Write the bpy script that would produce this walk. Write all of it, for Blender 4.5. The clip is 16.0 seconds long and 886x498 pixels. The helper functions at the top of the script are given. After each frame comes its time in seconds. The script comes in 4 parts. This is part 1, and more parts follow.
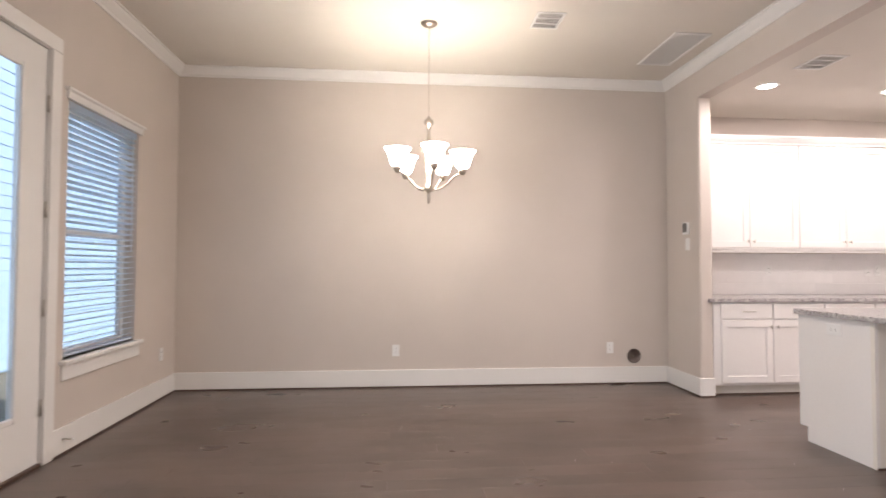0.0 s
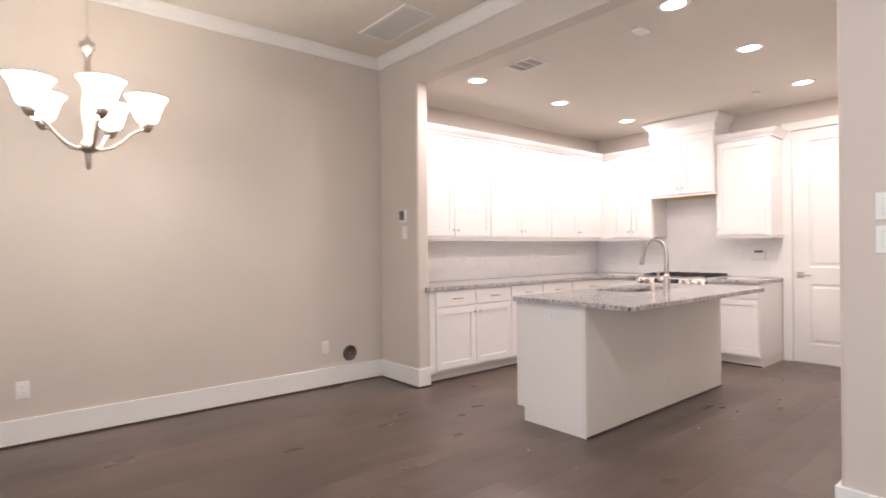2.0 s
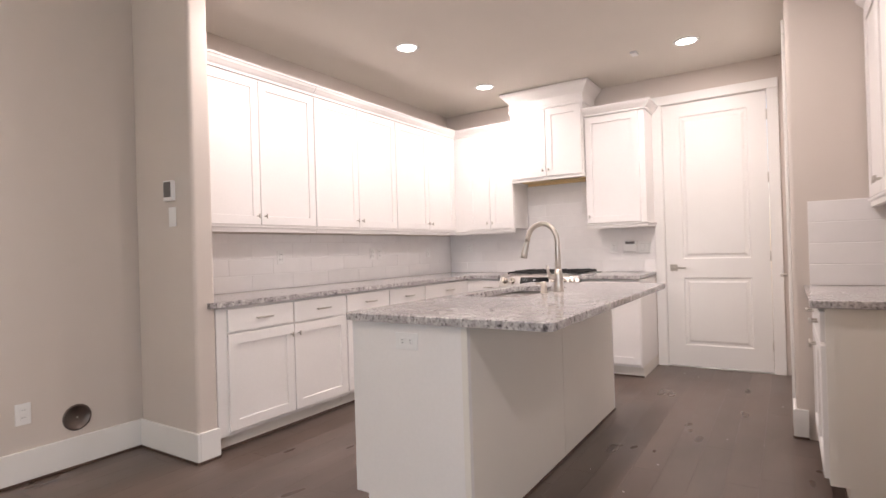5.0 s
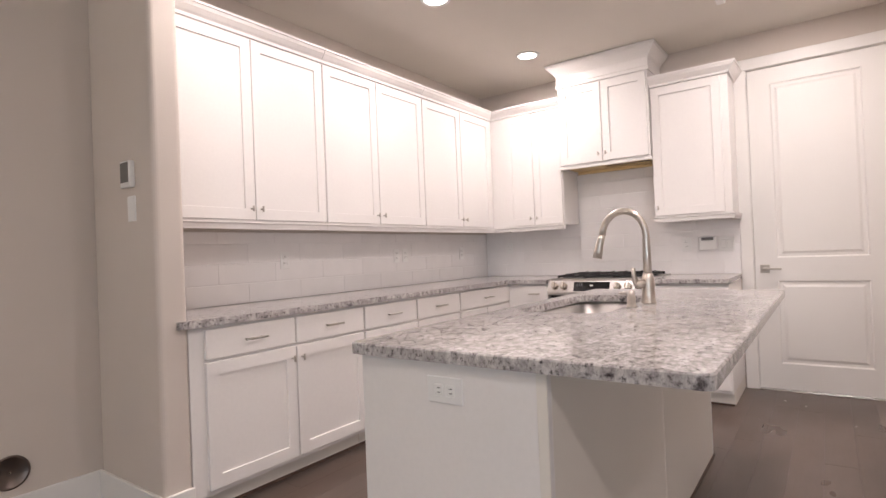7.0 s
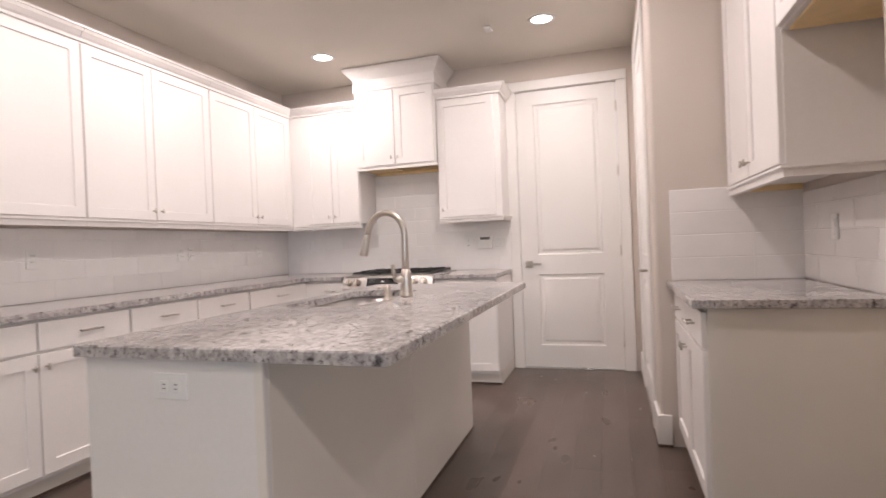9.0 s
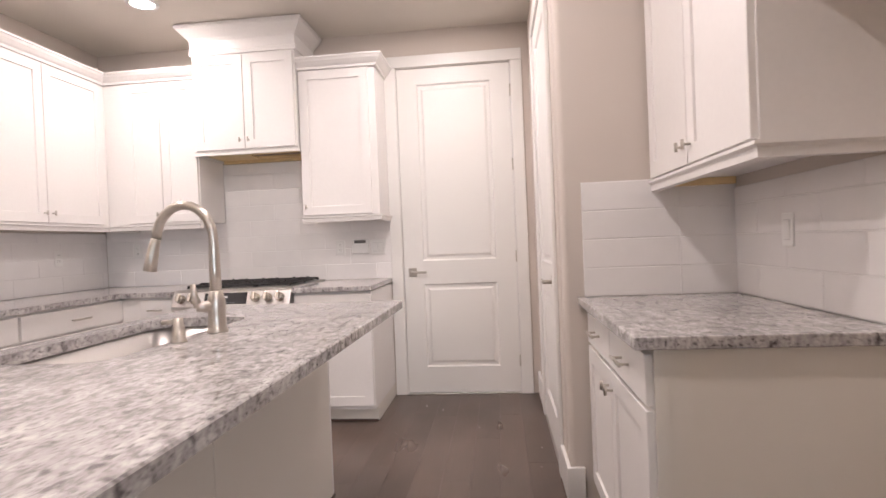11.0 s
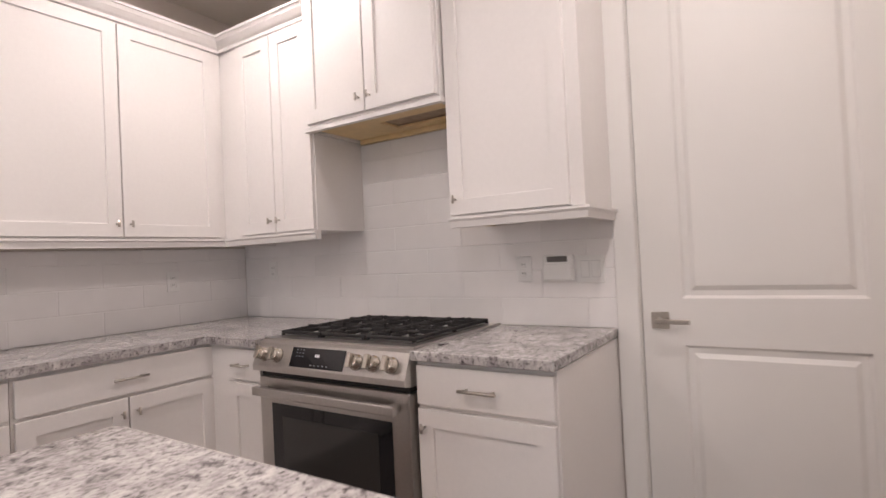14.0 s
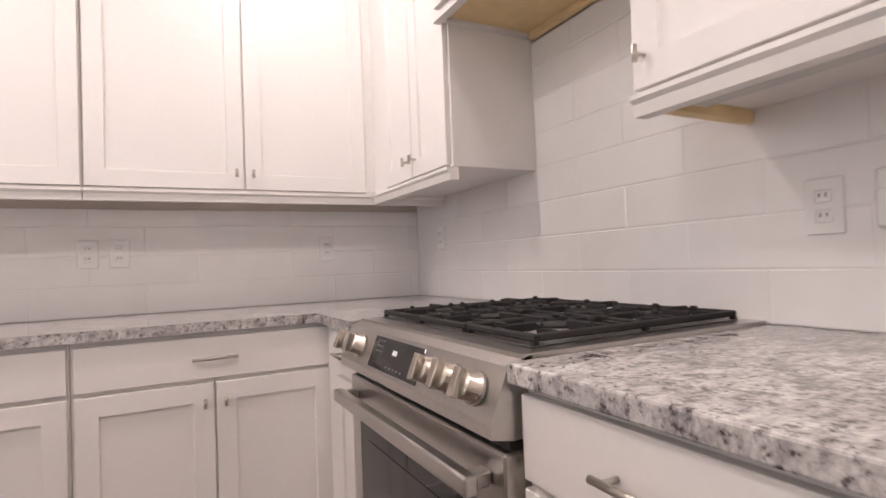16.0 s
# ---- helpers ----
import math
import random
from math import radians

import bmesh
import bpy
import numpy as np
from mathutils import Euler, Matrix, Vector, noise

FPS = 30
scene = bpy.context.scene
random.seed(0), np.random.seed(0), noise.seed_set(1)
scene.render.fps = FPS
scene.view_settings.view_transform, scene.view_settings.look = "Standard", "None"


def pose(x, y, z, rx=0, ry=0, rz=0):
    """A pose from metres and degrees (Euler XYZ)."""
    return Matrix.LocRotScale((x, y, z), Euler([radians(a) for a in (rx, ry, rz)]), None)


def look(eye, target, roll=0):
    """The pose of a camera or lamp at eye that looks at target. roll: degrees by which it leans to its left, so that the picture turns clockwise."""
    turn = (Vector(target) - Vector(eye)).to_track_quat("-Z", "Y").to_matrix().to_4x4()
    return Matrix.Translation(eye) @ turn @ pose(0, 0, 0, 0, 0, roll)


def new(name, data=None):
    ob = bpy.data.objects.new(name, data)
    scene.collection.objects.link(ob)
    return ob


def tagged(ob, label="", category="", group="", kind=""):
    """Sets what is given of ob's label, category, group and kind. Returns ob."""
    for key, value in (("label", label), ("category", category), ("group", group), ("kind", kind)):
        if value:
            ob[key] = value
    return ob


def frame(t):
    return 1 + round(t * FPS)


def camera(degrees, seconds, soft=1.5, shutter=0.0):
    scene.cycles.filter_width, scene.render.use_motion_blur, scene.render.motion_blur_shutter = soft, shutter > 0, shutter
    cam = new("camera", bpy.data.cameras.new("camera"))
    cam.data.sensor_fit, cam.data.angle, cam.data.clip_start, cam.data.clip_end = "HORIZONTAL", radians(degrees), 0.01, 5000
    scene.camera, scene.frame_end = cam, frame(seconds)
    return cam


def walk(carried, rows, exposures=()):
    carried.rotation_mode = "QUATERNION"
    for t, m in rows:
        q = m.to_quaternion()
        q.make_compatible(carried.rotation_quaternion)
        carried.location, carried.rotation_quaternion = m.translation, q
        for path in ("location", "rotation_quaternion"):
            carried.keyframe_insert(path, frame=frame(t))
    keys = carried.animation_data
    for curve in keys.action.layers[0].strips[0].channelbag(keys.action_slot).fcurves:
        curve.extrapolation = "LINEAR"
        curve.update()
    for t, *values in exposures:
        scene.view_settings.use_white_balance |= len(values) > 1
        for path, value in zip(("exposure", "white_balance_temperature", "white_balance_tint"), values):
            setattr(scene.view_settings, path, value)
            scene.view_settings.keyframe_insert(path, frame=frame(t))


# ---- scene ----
cam = camera(79.60, 16.0, shutter=0.4)
PATH = [
    (0, (0.871, 0.543, 1.211), (1.044, 2.534, 1.275), 0.16),
    (0.5, (0.785, 0.736, 1.186), (1.238, 2.683, 1.257), -0.08),
    (1, (0.769, 0.969, 1.199), (1.545, 2.812, 1.247), -0.23),
    (1.5, (0.655, 1.223, 1.289), (1.743, 2.902, 1.292), -0.42),
    (2, (0.757, 1.411, 1.274), (2.038, 2.947, 1.273), -0.57),
    (2.5, (0.901, 1.568, 1.241), (2.342, 2.955, 1.252), -0.89),
    (3, (1.096, 1.728, 1.220), (2.653, 2.984, 1.224), -1.01),
    (3.5, (1.286, 1.883, 1.217), (2.918, 3.039, 1.219), -1.18),
    (3.7, (1.365, 1.947, 1.217), (3.018, 3.073, 1.210), -1.26),
    (5.8, (2.272, 2.755, 1.162), (3.953, 3.839, 1.173), -1.79),
    (6, (2.357, 2.827, 1.163), (4.025, 3.931, 1.178), -1.97),
    (6.5, (2.494, 2.946, 1.161), (4.126, 4.101, 1.183), -2.20),
    (7, (2.570, 2.963, 1.167), (4.191, 4.134, 1.187), -2.33),
    (7.5, (2.578, 2.906, 1.172), (4.256, 3.995, 1.182), -2.31),
    (8, (2.563, 2.800, 1.176), (4.337, 3.724, 1.175), -2.46),
    (8.5, (2.562, 2.711, 1.163), (4.406, 3.485, 1.158), -2.57),
    (9, (2.570, 2.646, 1.157), (4.476, 3.249, 1.143), -2.31),
    (9.5, (2.645, 2.619, 1.158), (4.604, 3.022, 1.136), -2.31),
    (10, (2.818, 2.667, 1.168), (4.805, 2.895, 1.141), -2.32),
    (10.2, (2.903, 2.705, 1.172), (4.895, 2.887, 1.148), -2.23),
    (12.3, (4.227, 2.679, 1.175), (6.193, 3.044, 1.150), -3.19),
    (12.5, (4.341, 2.687, 1.182), (6.298, 3.102, 1.157), -3.35),
    (13, (4.734, 2.688, 1.266), (6.595, 3.420, 1.239), -2.90),
    (13.5, (5.003, 2.784, 1.244), (6.761, 3.737, 1.259), -2.73),
    (14, (5.242, 2.926, 1.237), (6.916, 4.019, 1.268), -2.71),
    (14.5, (5.528, 3.023, 1.220), (7.104, 4.254, 1.251), -2.58),
    (15, (5.764, 3.104, 1.170), (7.154, 4.540, 1.231), -2.40),
    (15.5, (6.037, 3.238, 1.115), (7.222, 4.848, 1.176), -1.88),
    (16, (6.248, 3.334, 1.080), (7.174, 5.106, 1.132), -2.24),
]
EXPOSURE = [(0.0, 0.40, 6400, 10), (1.5, 0.32, 6400, 10), (3.5, 0.26, 6400, 10), (5.0, 0.12, 6400, 10), (7.0, -0.08, 6400, 10), (8.5, -0.15, 6400, 10), (10.0, 0.02, 6400, 10), (12.5, -0.22, 6300, 10), (14.0, -0.46, 6400, 10), (16.0, -0.12, 6400, 10)]
walk(cam, [(t, look(eye, target, roll)) for t, eye, target, roll in PATH], EXPOSURE)

# ---- light ----
world = bpy.data.worlds.new("sky")
scene.world = world
world.use_nodes = True
wn = world.node_tree
sky = wn.nodes.new("ShaderNodeTexSky")
sky.sky_type = "NISHITA"
sky.sun_disc = False
sky.sun_elevation = radians(46)
sky.sun_rotation = radians(105)
wn.links.new(sky.outputs[0], wn.nodes["Background"].inputs[0])
wn.nodes["Background"].inputs[1].default_value = 0.15

CAN_WATTS = 15.2
ROOM_CAN_WATTS = 40.0
CHANDELIER_GLOW = 24.0
CAN_COLOUR = (1.0, 0.86, 0.83)
sun = new("sun", bpy.data.lights.new("sun", "SUN"))
sun.data.energy, sun.data.angle, sun.data.color = 4.5, radians(0.6), (1.0, 0.96, 0.9)
sun.matrix_world = look((0, 0, 10), (-4.5, 1.2, 5.2))
# daylight lamp added in an assumed, unseen large living-room window behind the walk
day = new("unseen_window_lamp", bpy.data.lights.new("unseen_window_lamp", "AREA"))
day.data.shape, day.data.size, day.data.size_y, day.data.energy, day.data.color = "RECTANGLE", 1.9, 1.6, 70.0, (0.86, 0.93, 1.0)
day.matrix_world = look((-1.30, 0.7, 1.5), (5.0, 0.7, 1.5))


# ---- materials ----
def mat(name, colour, rough=0.5, metal=0.0, grain=0.0, grain_scale=40.0, bump=0.0, bump_scale=200.0, stain=0.0, stain_scale=2.0, coat=0.0, vary=0.0):
    m = bpy.data.materials.new(name)
    m.use_nodes = True
    nt = m.node_tree
    p = nt.nodes["Principled BSDF"]
    p.inputs["Roughness"].default_value = rough
    p.inputs["Metallic"].default_value = metal
    p.inputs["Coat Weight"].default_value = coat
    p.inputs["Base Color"].default_value = (*colour, 1)
    tc = nt.nodes.new("ShaderNodeTexCoord")
    geo = nt.nodes.new("ShaderNodeNewGeometry")
    last = None
    for amount, scale in ((grain, grain_scale), (stain, stain_scale)):
        if not amount:
            continue
        n = nt.nodes.new("ShaderNodeTexNoise")
        n.inputs["Scale"].default_value, n.inputs["Detail"].default_value = scale, 5
        nt.links.new(geo.outputs["Position"], n.inputs["Vector"])
        r = nt.nodes.new("ShaderNodeMapRange")
        r.inputs[1].default_value, r.inputs[2].default_value = 0.3, 0.7
        r.inputs[3].default_value, r.inputs[4].default_value = 1 - amount, 1 + amount
        nt.links.new(n.outputs["Fac"], r.inputs[0])
        mx = nt.nodes.new("ShaderNodeMix")
        mx.data_type, mx.blend_type = "RGBA", "MULTIPLY"
        mx.inputs[0].default_value = 1
        if last:
            nt.links.new(last, mx.inputs[6])
        else:
            mx.inputs[6].default_value = (*colour, 1)
        nt.links.new(r.outputs[0], mx.inputs[7])
        last = mx.outputs[2]
    if vary:
        oi = nt.nodes.new("ShaderNodeObjectInfo")
        r = nt.nodes.new("ShaderNodeMapRange")
        r.inputs[3].default_value, r.inputs[4].default_value = 1 - vary, 1 + vary
        nt.links.new(oi.outputs["Random"], r.inputs[0])
        mx = nt.nodes.new("ShaderNodeMix")
        mx.data_type, mx.blend_type = "RGBA", "MULTIPLY"
        mx.inputs[0].default_value = 1
        if last:
            nt.links.new(last, mx.inputs[6])
        else:
            mx.inputs[6].default_value = (*colour, 1)
        nt.links.new(r.outputs[0], mx.inputs[7])
        last = mx.outputs[2]
    if last:
        nt.links.new(last, p.inputs["Base Color"])
    if bump:
        n = nt.nodes.new("ShaderNodeTexNoise")
        n.inputs["Scale"].default_value, n.inputs["Detail"].default_value = bump_scale, 3
        nt.links.new(geo.outputs["Position"], n.inputs["Vector"])
        b = nt.nodes.new("ShaderNodeBump")
        b.inputs["Strength"].default_value, b.inputs["Distance"].default_value = bump, 0.002
        nt.links.new(n.outputs["Fac"], b.inputs["Height"])
        nt.links.new(b.outputs[0], p.inputs["Normal"])
    return m


def glow(name, colour, strength):
    m = bpy.data.materials.new(name)
    m.use_nodes = True
    p = m.node_tree.nodes["Principled BSDF"]
    p.inputs["Base Color"].default_value = (0.9, 0.88, 0.84, 1)
    p.inputs["Roughness"].default_value = 0.4
    p.inputs["Emission Color"].default_value = (*colour, 1)
    p.inputs["Emission Strength"].default_value = strength
    return m


def granite():
    m = mat("granite", (0.6, 0.59, 0.58), 0.1)
    nt = m.node_tree
    p = nt.nodes["Principled BSDF"]
    geo = nt.nodes.new("ShaderNodeNewGeometry")

    def ramp(src, stops):
        r = nt.nodes.new("ShaderNodeValToRGB")
        e = r.color_ramp.elements
        while len(e) < len(stops):
            e.new(0.5)
        for el, (pos, c) in zip(e, stops):
            el.position, el.color = pos, (*c, 1)
        nt.links.new(src, r.inputs[0])
        return r.outputs[0]

    def tex(scale, detail, rough=0.6, stretch=(1, 1, 1)):
        mp = nt.nodes.new("ShaderNodeMapping")
        mp.inputs["Scale"].default_value = stretch
        nt.links.new(geo.outputs["Position"], mp.inputs[0])
        n = nt.nodes.new("ShaderNodeTexNoise")
        n.inputs["Scale"].default_value, n.inputs["Detail"].default_value, n.inputs["Roughness"].default_value = scale, detail, rough
        nt.links.new(mp.outputs[0], n.inputs["Vector"])
        return n.outputs["Fac"]

    def times(a, b):
        mx = nt.nodes.new("ShaderNodeMix")
        mx.data_type, mx.blend_type = "RGBA", "MULTIPLY"
        mx.inputs[0].default_value = 1
        nt.links.new(a, mx.inputs[6])
        nt.links.new(b, mx.inputs[7])
        return mx.outputs[2]

    base = ramp(tex(30, 7, 0.72, (0.8, 1.7, 1)), [(0.34, (0.31, 0.29, 0.285)), (0.48, (0.49, 0.465, 0.45)), (0.62, (0.69, 0.665, 0.645))])
    dark = ramp(tex(95, 4, 0.6), [(0.33, (0.20, 0.185, 0.19)), (0.41, (0.76, 0.75, 0.75)), (0.50, (1, 1, 1))])
    blot = ramp(tex(30, 5, 0.7, (1.3, 1, 1)), [(0.35, (0.24, 0.225, 0.235)), (0.42, (0.74, 0.73, 0.74)), (0.49, (1, 1, 1))])
    big = ramp(tex(7, 3), [(0.36, (0.80, 0.79, 0.80)), (0.6, (1, 1, 1))])
    nt.links.new(times(times(times(base, dark), blot), big), p.inputs["Base Color"])
    return m


def wood_floor():
    m = mat("dark_hardwood", (0.07, 0.05, 0.042), 0.3)
    nt = m.node_tree
    p = nt.nodes["Principled BSDF"]
    geo = nt.nodes.new("ShaderNodeNewGeometry")
    oi = nt.nodes.new("ShaderNodeObjectInfo")

    def noise(scale, detail, stretch, shifted=False, rough=0.55):
        mp = nt.nodes.new("ShaderNodeMapping")
        mp.inputs["Scale"].default_value = stretch
        nt.links.new(geo.outputs["Position"], mp.inputs[0])
        if shifted:
            k = nt.nodes.new("ShaderNodeMath")
            k.operation, k.inputs[1].default_value = "MULTIPLY", 30.0
            nt.links.new(oi.outputs["Random"], k.inputs[0])
            nt.links.new(k.outputs[0], mp.inputs["Location"])
        n = nt.nodes.new("ShaderNodeTexNoise")
        n.inputs["Scale"].default_value, n.inputs["Detail"].default_value, n.inputs["Roughness"].default_value = scale, detail, rough
        nt.links.new(mp.outputs[0], n.inputs["Vector"])
        return n.outputs["Fac"]

    def spread(src, a, b, lo, hi):
        r = nt.nodes.new("ShaderNodeMapRange")
        for i, v in enumerate((a, b, lo, hi)):
            r.inputs[1 + i].default_value = v
        nt.links.new(src, r.inputs[0])
        return r.outputs[0]

    def join(a, b, kind="MULTIPLY", fac=None):
        mx = nt.nodes.new("ShaderNodeMix")
        mx.data_type, mx.blend_type = "RGBA", kind
        mx.inputs[0].default_value = 1
        if fac is not None:
            nt.links.new(fac, mx.inputs[0])
        nt.links.new(a, mx.inputs[6])
        if isinstance(b, tuple):
            mx.inputs[7].default_value = b
        else:
            nt.links.new(b, mx.inputs[7])
        return mx.outputs[2]

    # stain that pools along each plank, and a fine grain
    r = nt.nodes.new("ShaderNodeValToRGB")
    r.color_ramp.elements[0].position, r.color_ramp.elements[0].color = 0.25, (0.099, 0.0685, 0.0555, 1)
    r.color_ramp.elements[1].position, r.color_ramp.elements[1].color = 0.72, (0.109, 0.077, 0.062, 1)
    nt.links.new(noise(2.0, 2, (0.9, 3.0, 1.0), True), r.inputs[0])
    col = join(r.outputs[0], spread(noise(3.0, 3, (2.0, 24.0, 1.0), True), 0.3, 0.7, 0.95, 1.05))
    col = join(col, spread(oi.outputs["Random"], 0.0, 1.0, 0.88, 1.12))
    col = join(col, spread(noise(1.1, 2, (0.8, 1.6, 1.0)), 0.25, 0.75, 0.70, 1.28))
    # dust of the building work, in scuffed patches
    dust = spread(noise(2.2, 3, (0.7, 1.5, 1.0), False, 0.5), 0.42, 0.85, 0.0, 0.2)
    col = join(col, (0.26, 0.215, 0.185, 1), "MIX", dust)
    nt.links.new(col, p.inputs["Base Color"])
    nt.links.new(spread(noise(2.6, 2, (0.8, 1.6, 1.0)), 0.3, 0.7, 0.27, 0.33), p.inputs["Roughness"])
    return m


def clear_glass():
    m = bpy.data.materials.new("clear_glass")
    m.use_nodes = True
    p = m.node_tree.nodes["Principled BSDF"]
    p.inputs["Roughness"].default_value = 0.0
    p.inputs["Transmission Weight"].default_value = 1.0
    p.inputs["IOR"].default_value = 1.45
    return m


WALL = mat("greige_wall_paint", (0.608, 0.545, 0.49), 0.75, bump=0.25, bump_scale=260, stain=0.02)
CEIL = mat("greige_ceiling_paint", (0.70, 0.655, 0.59), 0.85, bump=0.35, bump_scale=180, stain=0.02)
TRIM = mat("white_trim_paint", (0.80, 0.78, 0.75), 0.4, stain=0.015)
CABINET = mat("white_cabinet_paint", (0.80, 0.77, 0.745), 0.42, grain=0.012, grain_scale=60, stain=0.015)
PANEL = mat("cream_panel_paint", (0.76, 0.72, 0.655), 0.45, stain=0.02)
GRANITE = granite()
FLOOR = wood_floor()
TILE = mat("white_glazed_tile", (0.83, 0.805, 0.79), 0.1, stain=0.02, stain_scale=8, vary=0.025, bump=0.06, bump_scale=14)
GROUT = mat("pale_grout", (0.80, 0.78, 0.765), 0.9, grain=0.03, grain_scale=300)
NICKEL = mat("brushed_nickel", (0.56, 0.52, 0.47), 0.3, 1.0, grain=0.05, grain_scale=120)
CHANDELIER = mat("satin_nickel", (0.44, 0.385, 0.325), 0.34, 1.0, grain=0.04, grain_scale=80)
VENTBACK = mat("vent_shadow_grey", (0.48, 0.45, 0.42), 0.8)
KNOB = mat("champagne_metal", (0.57, 0.53, 0.475), 0.26, 1.0, grain=0.05, grain_scale=140)
STEEL = mat("stainless_steel", (0.55, 0.53, 0.51), 0.3, 1.0, grain=0.04, grain_scale=90)
SINK = mat("satin_sink_steel", (0.50, 0.48, 0.46), 0.32, 1.0)
IRON = mat("black_cast_iron", (0.014, 0.0125, 0.0125), 0.72, grain=0.2, grain_scale=150, bump=0.3, bump_scale=400)
BLACK = mat("black_glass", (0.012, 0.012, 0.014), 0.06)
DUCT = mat("brown_duct_shade", (0.42, 0.31, 0.21), 0.7, grain=0.2, grain_scale=20)
TRAY = mat("dark_enamel_tray", (0.14, 0.134, 0.128), 0.3, 0.7)
DARK = mat("dark_gap", (0.03, 0.027, 0.025), 0.8)
OVENGLASS = mat("smoked_oven_glass", (0.03, 0.029, 0.028), 0.08)
GAP = mat("gap_shade_and_lens_grey", (0.58, 0.57, 0.56), 0.6)
PLASTIC = mat("white_plastic", (0.80, 0.79, 0.77), 0.35)
GREY = mat("grey_screen", (0.13, 0.12, 0.115), 0.3)
RAWWOOD = mat("raw_pine_plywood", (0.80, 0.61, 0.33), 0.6, grain=0.05, grain_scale=18, stain=0.06)
BRONZE = mat("dark_metal_cover", (0.16, 0.13, 0.115), 0.35, 0.8, stain=0.2, stain_scale=12)
SHOE = mat("dark_shoe_and_gap_line", (0.09, 0.055, 0.04), 0.5, grain=0.2, grain_scale=30)
SLAT = mat("white_blind_slat", (0.86, 0.88, 0.90), 0.45)
GLASS = clear_glass()
nt_ = SLAT.node_tree
tr_, mx_ = nt_.nodes.new("ShaderNodeBsdfTranslucent"), nt_.nodes.new("ShaderNodeMixShader")
tr_.inputs[0].default_value = (0.9, 0.95, 1.0, 1)
mx_.inputs[0].default_value = 0.85
nt_.links.new(nt_.nodes["Principled BSDF"].outputs[0], mx_.inputs[1])
nt_.links.new(tr_.outputs[0], mx_.inputs[2])
nt_.links.new(mx_.outputs[0], nt_.nodes["Material Output"].inputs[0])
# the blue cast of outdoor daylight is mixed into the siding's colour
SIDING = mat("siding_daylight_blue", (0.50, 0.70, 0.95), 0.7, stain=0.05)
FENCE = mat("weathered_fence_wood", (0.30, 0.27, 0.26), 0.8, grain=0.2, grain_scale=12)
GROUND = mat("dry_soil", (0.2, 0.18, 0.14), 0.95, grain=0.25, grain_scale=10)
CANLIGHT = glow("lit_can_lens", (1.0, 0.93, 0.85), 12.0)
SHADE = glow("lit_frosted_glass", (1.0, 0.885, 0.79), CHANDELIER_GLOW)
CLOCK = glow("blue_clock_digits", (0.1, 0.35, 1.0), 0.07)
MARK = mat("pale_print", (0.24, 0.25, 0.27), 0.5)


# ---- mesh helpers ----
def box(bm, x0, x1, y0, y1, z0, z1, bevel=0.0, segments=1, edges="all"):
    b = bmesh.new()
    vs = [b.verts.new(c) for c in ((x0, y0, z0), (x1, y0, z0), (x1, y1, z0), (x0, y1, z0), (x0, y0, z1), (x1, y0, z1), (x1, y1, z1), (x0, y1, z1))]
    for f in ((3, 2, 1, 0), (4, 5, 6, 7), (0, 1, 5, 4), (1, 2, 6, 5), (2, 3, 7, 6), (3, 0, 4, 7)):
        b.faces.new([vs[i] for i in f])
    if bevel:
        es = [e for e in b.edges if edges == "all" or (edges == "upright" and abs(e.verts[0].co.z - e.verts[1].co.z) > 1e-6)]
        bmesh.ops.bevel(b, geom=es, offset=bevel, segments=segments, affect="EDGES", profile=0.5)
    tmp = bpy.data.meshes.new("tmp")
    b.to_mesh(tmp)
    b.free()
    bm.from_mesh(tmp)
    bpy.data.meshes.remove(tmp)
    return bm


def one_box(*a, **k):
    return box(bmesh.new(), *a, **k)


def tube(bm, points, radius, sides=10, cap=True):
    """A round bar along points; radius a number or one for each point."""
    pts = [Vector(p) for p in points]
    rad = radius if isinstance(radius, (list, tuple)) else [radius] * len(pts)
    rings, side = [], None
    for i, p in enumerate(pts):
        d = (pts[min(i + 1, len(pts) - 1)] - pts[max(i - 1, 0)]).normalized()
        if side is None:
            side = d.cross(Vector((0.31, 0.95, 0.12))).normalized()
            if side.length < 0.5:
                side = d.cross(Vector((1, 0, 0))).normalized()
        side = (side - d * side.dot(d)).normalized()
        up = d.cross(side)
        rings.append([bm.verts.new(p + rad[i] * (math.cos(a) * side + math.sin(a) * up)) for a in [2 * math.pi * k / sides for k in range(sides)]])
    for a, b in zip(rings, rings[1:]):
        for k in range(sides):
            bm.faces.new((a[k], a[(k + 1) % sides], b[(k + 1) % sides], b[k])).smooth = True
    if cap:
        bm.faces.new(rings[0][::-1])
        bm.faces.new(rings[-1])
    return bm


def lathe(bm, profile, cx=0, cy=0, cz=0, sides=24, axis="z"):
    """A turned shape from (radius, height) pairs."""
    rings = []
    for r, h in profile:
        ring = []
        for k in range(sides):
            a = 2 * math.pi * k / sides
            u, v = r * math.cos(a), r * math.sin(a)
            c = {"z": (u, v, h), "x": (h, u, v), "y": (u, h, v)}[axis]
            ring.append(bm.verts.new((cx + c[0], cy + c[1], cz + c[2])))
        rings.append(ring)
    for a, b in zip(rings, rings[1:]):
        for k in range(sides):
            bm.faces.new((a[k], a[(k + 1) % sides], b[(k + 1) % sides], b[k])).smooth = True
    if profile[0][0] > 1e-6:
        bm.faces.new(rings[0][::-1])
    if profile[-1][0] > 1e-6:
        bm.faces.new(rings[-1])
    return bm


def mesh_of(name, bm, material):
    bmesh.ops.recalc_face_normals(bm, faces=bm.faces)
    me = bpy.data.meshes.new(name)
    bm.to_mesh(me)
    bm.free()
    me.materials.append(material)
    return me


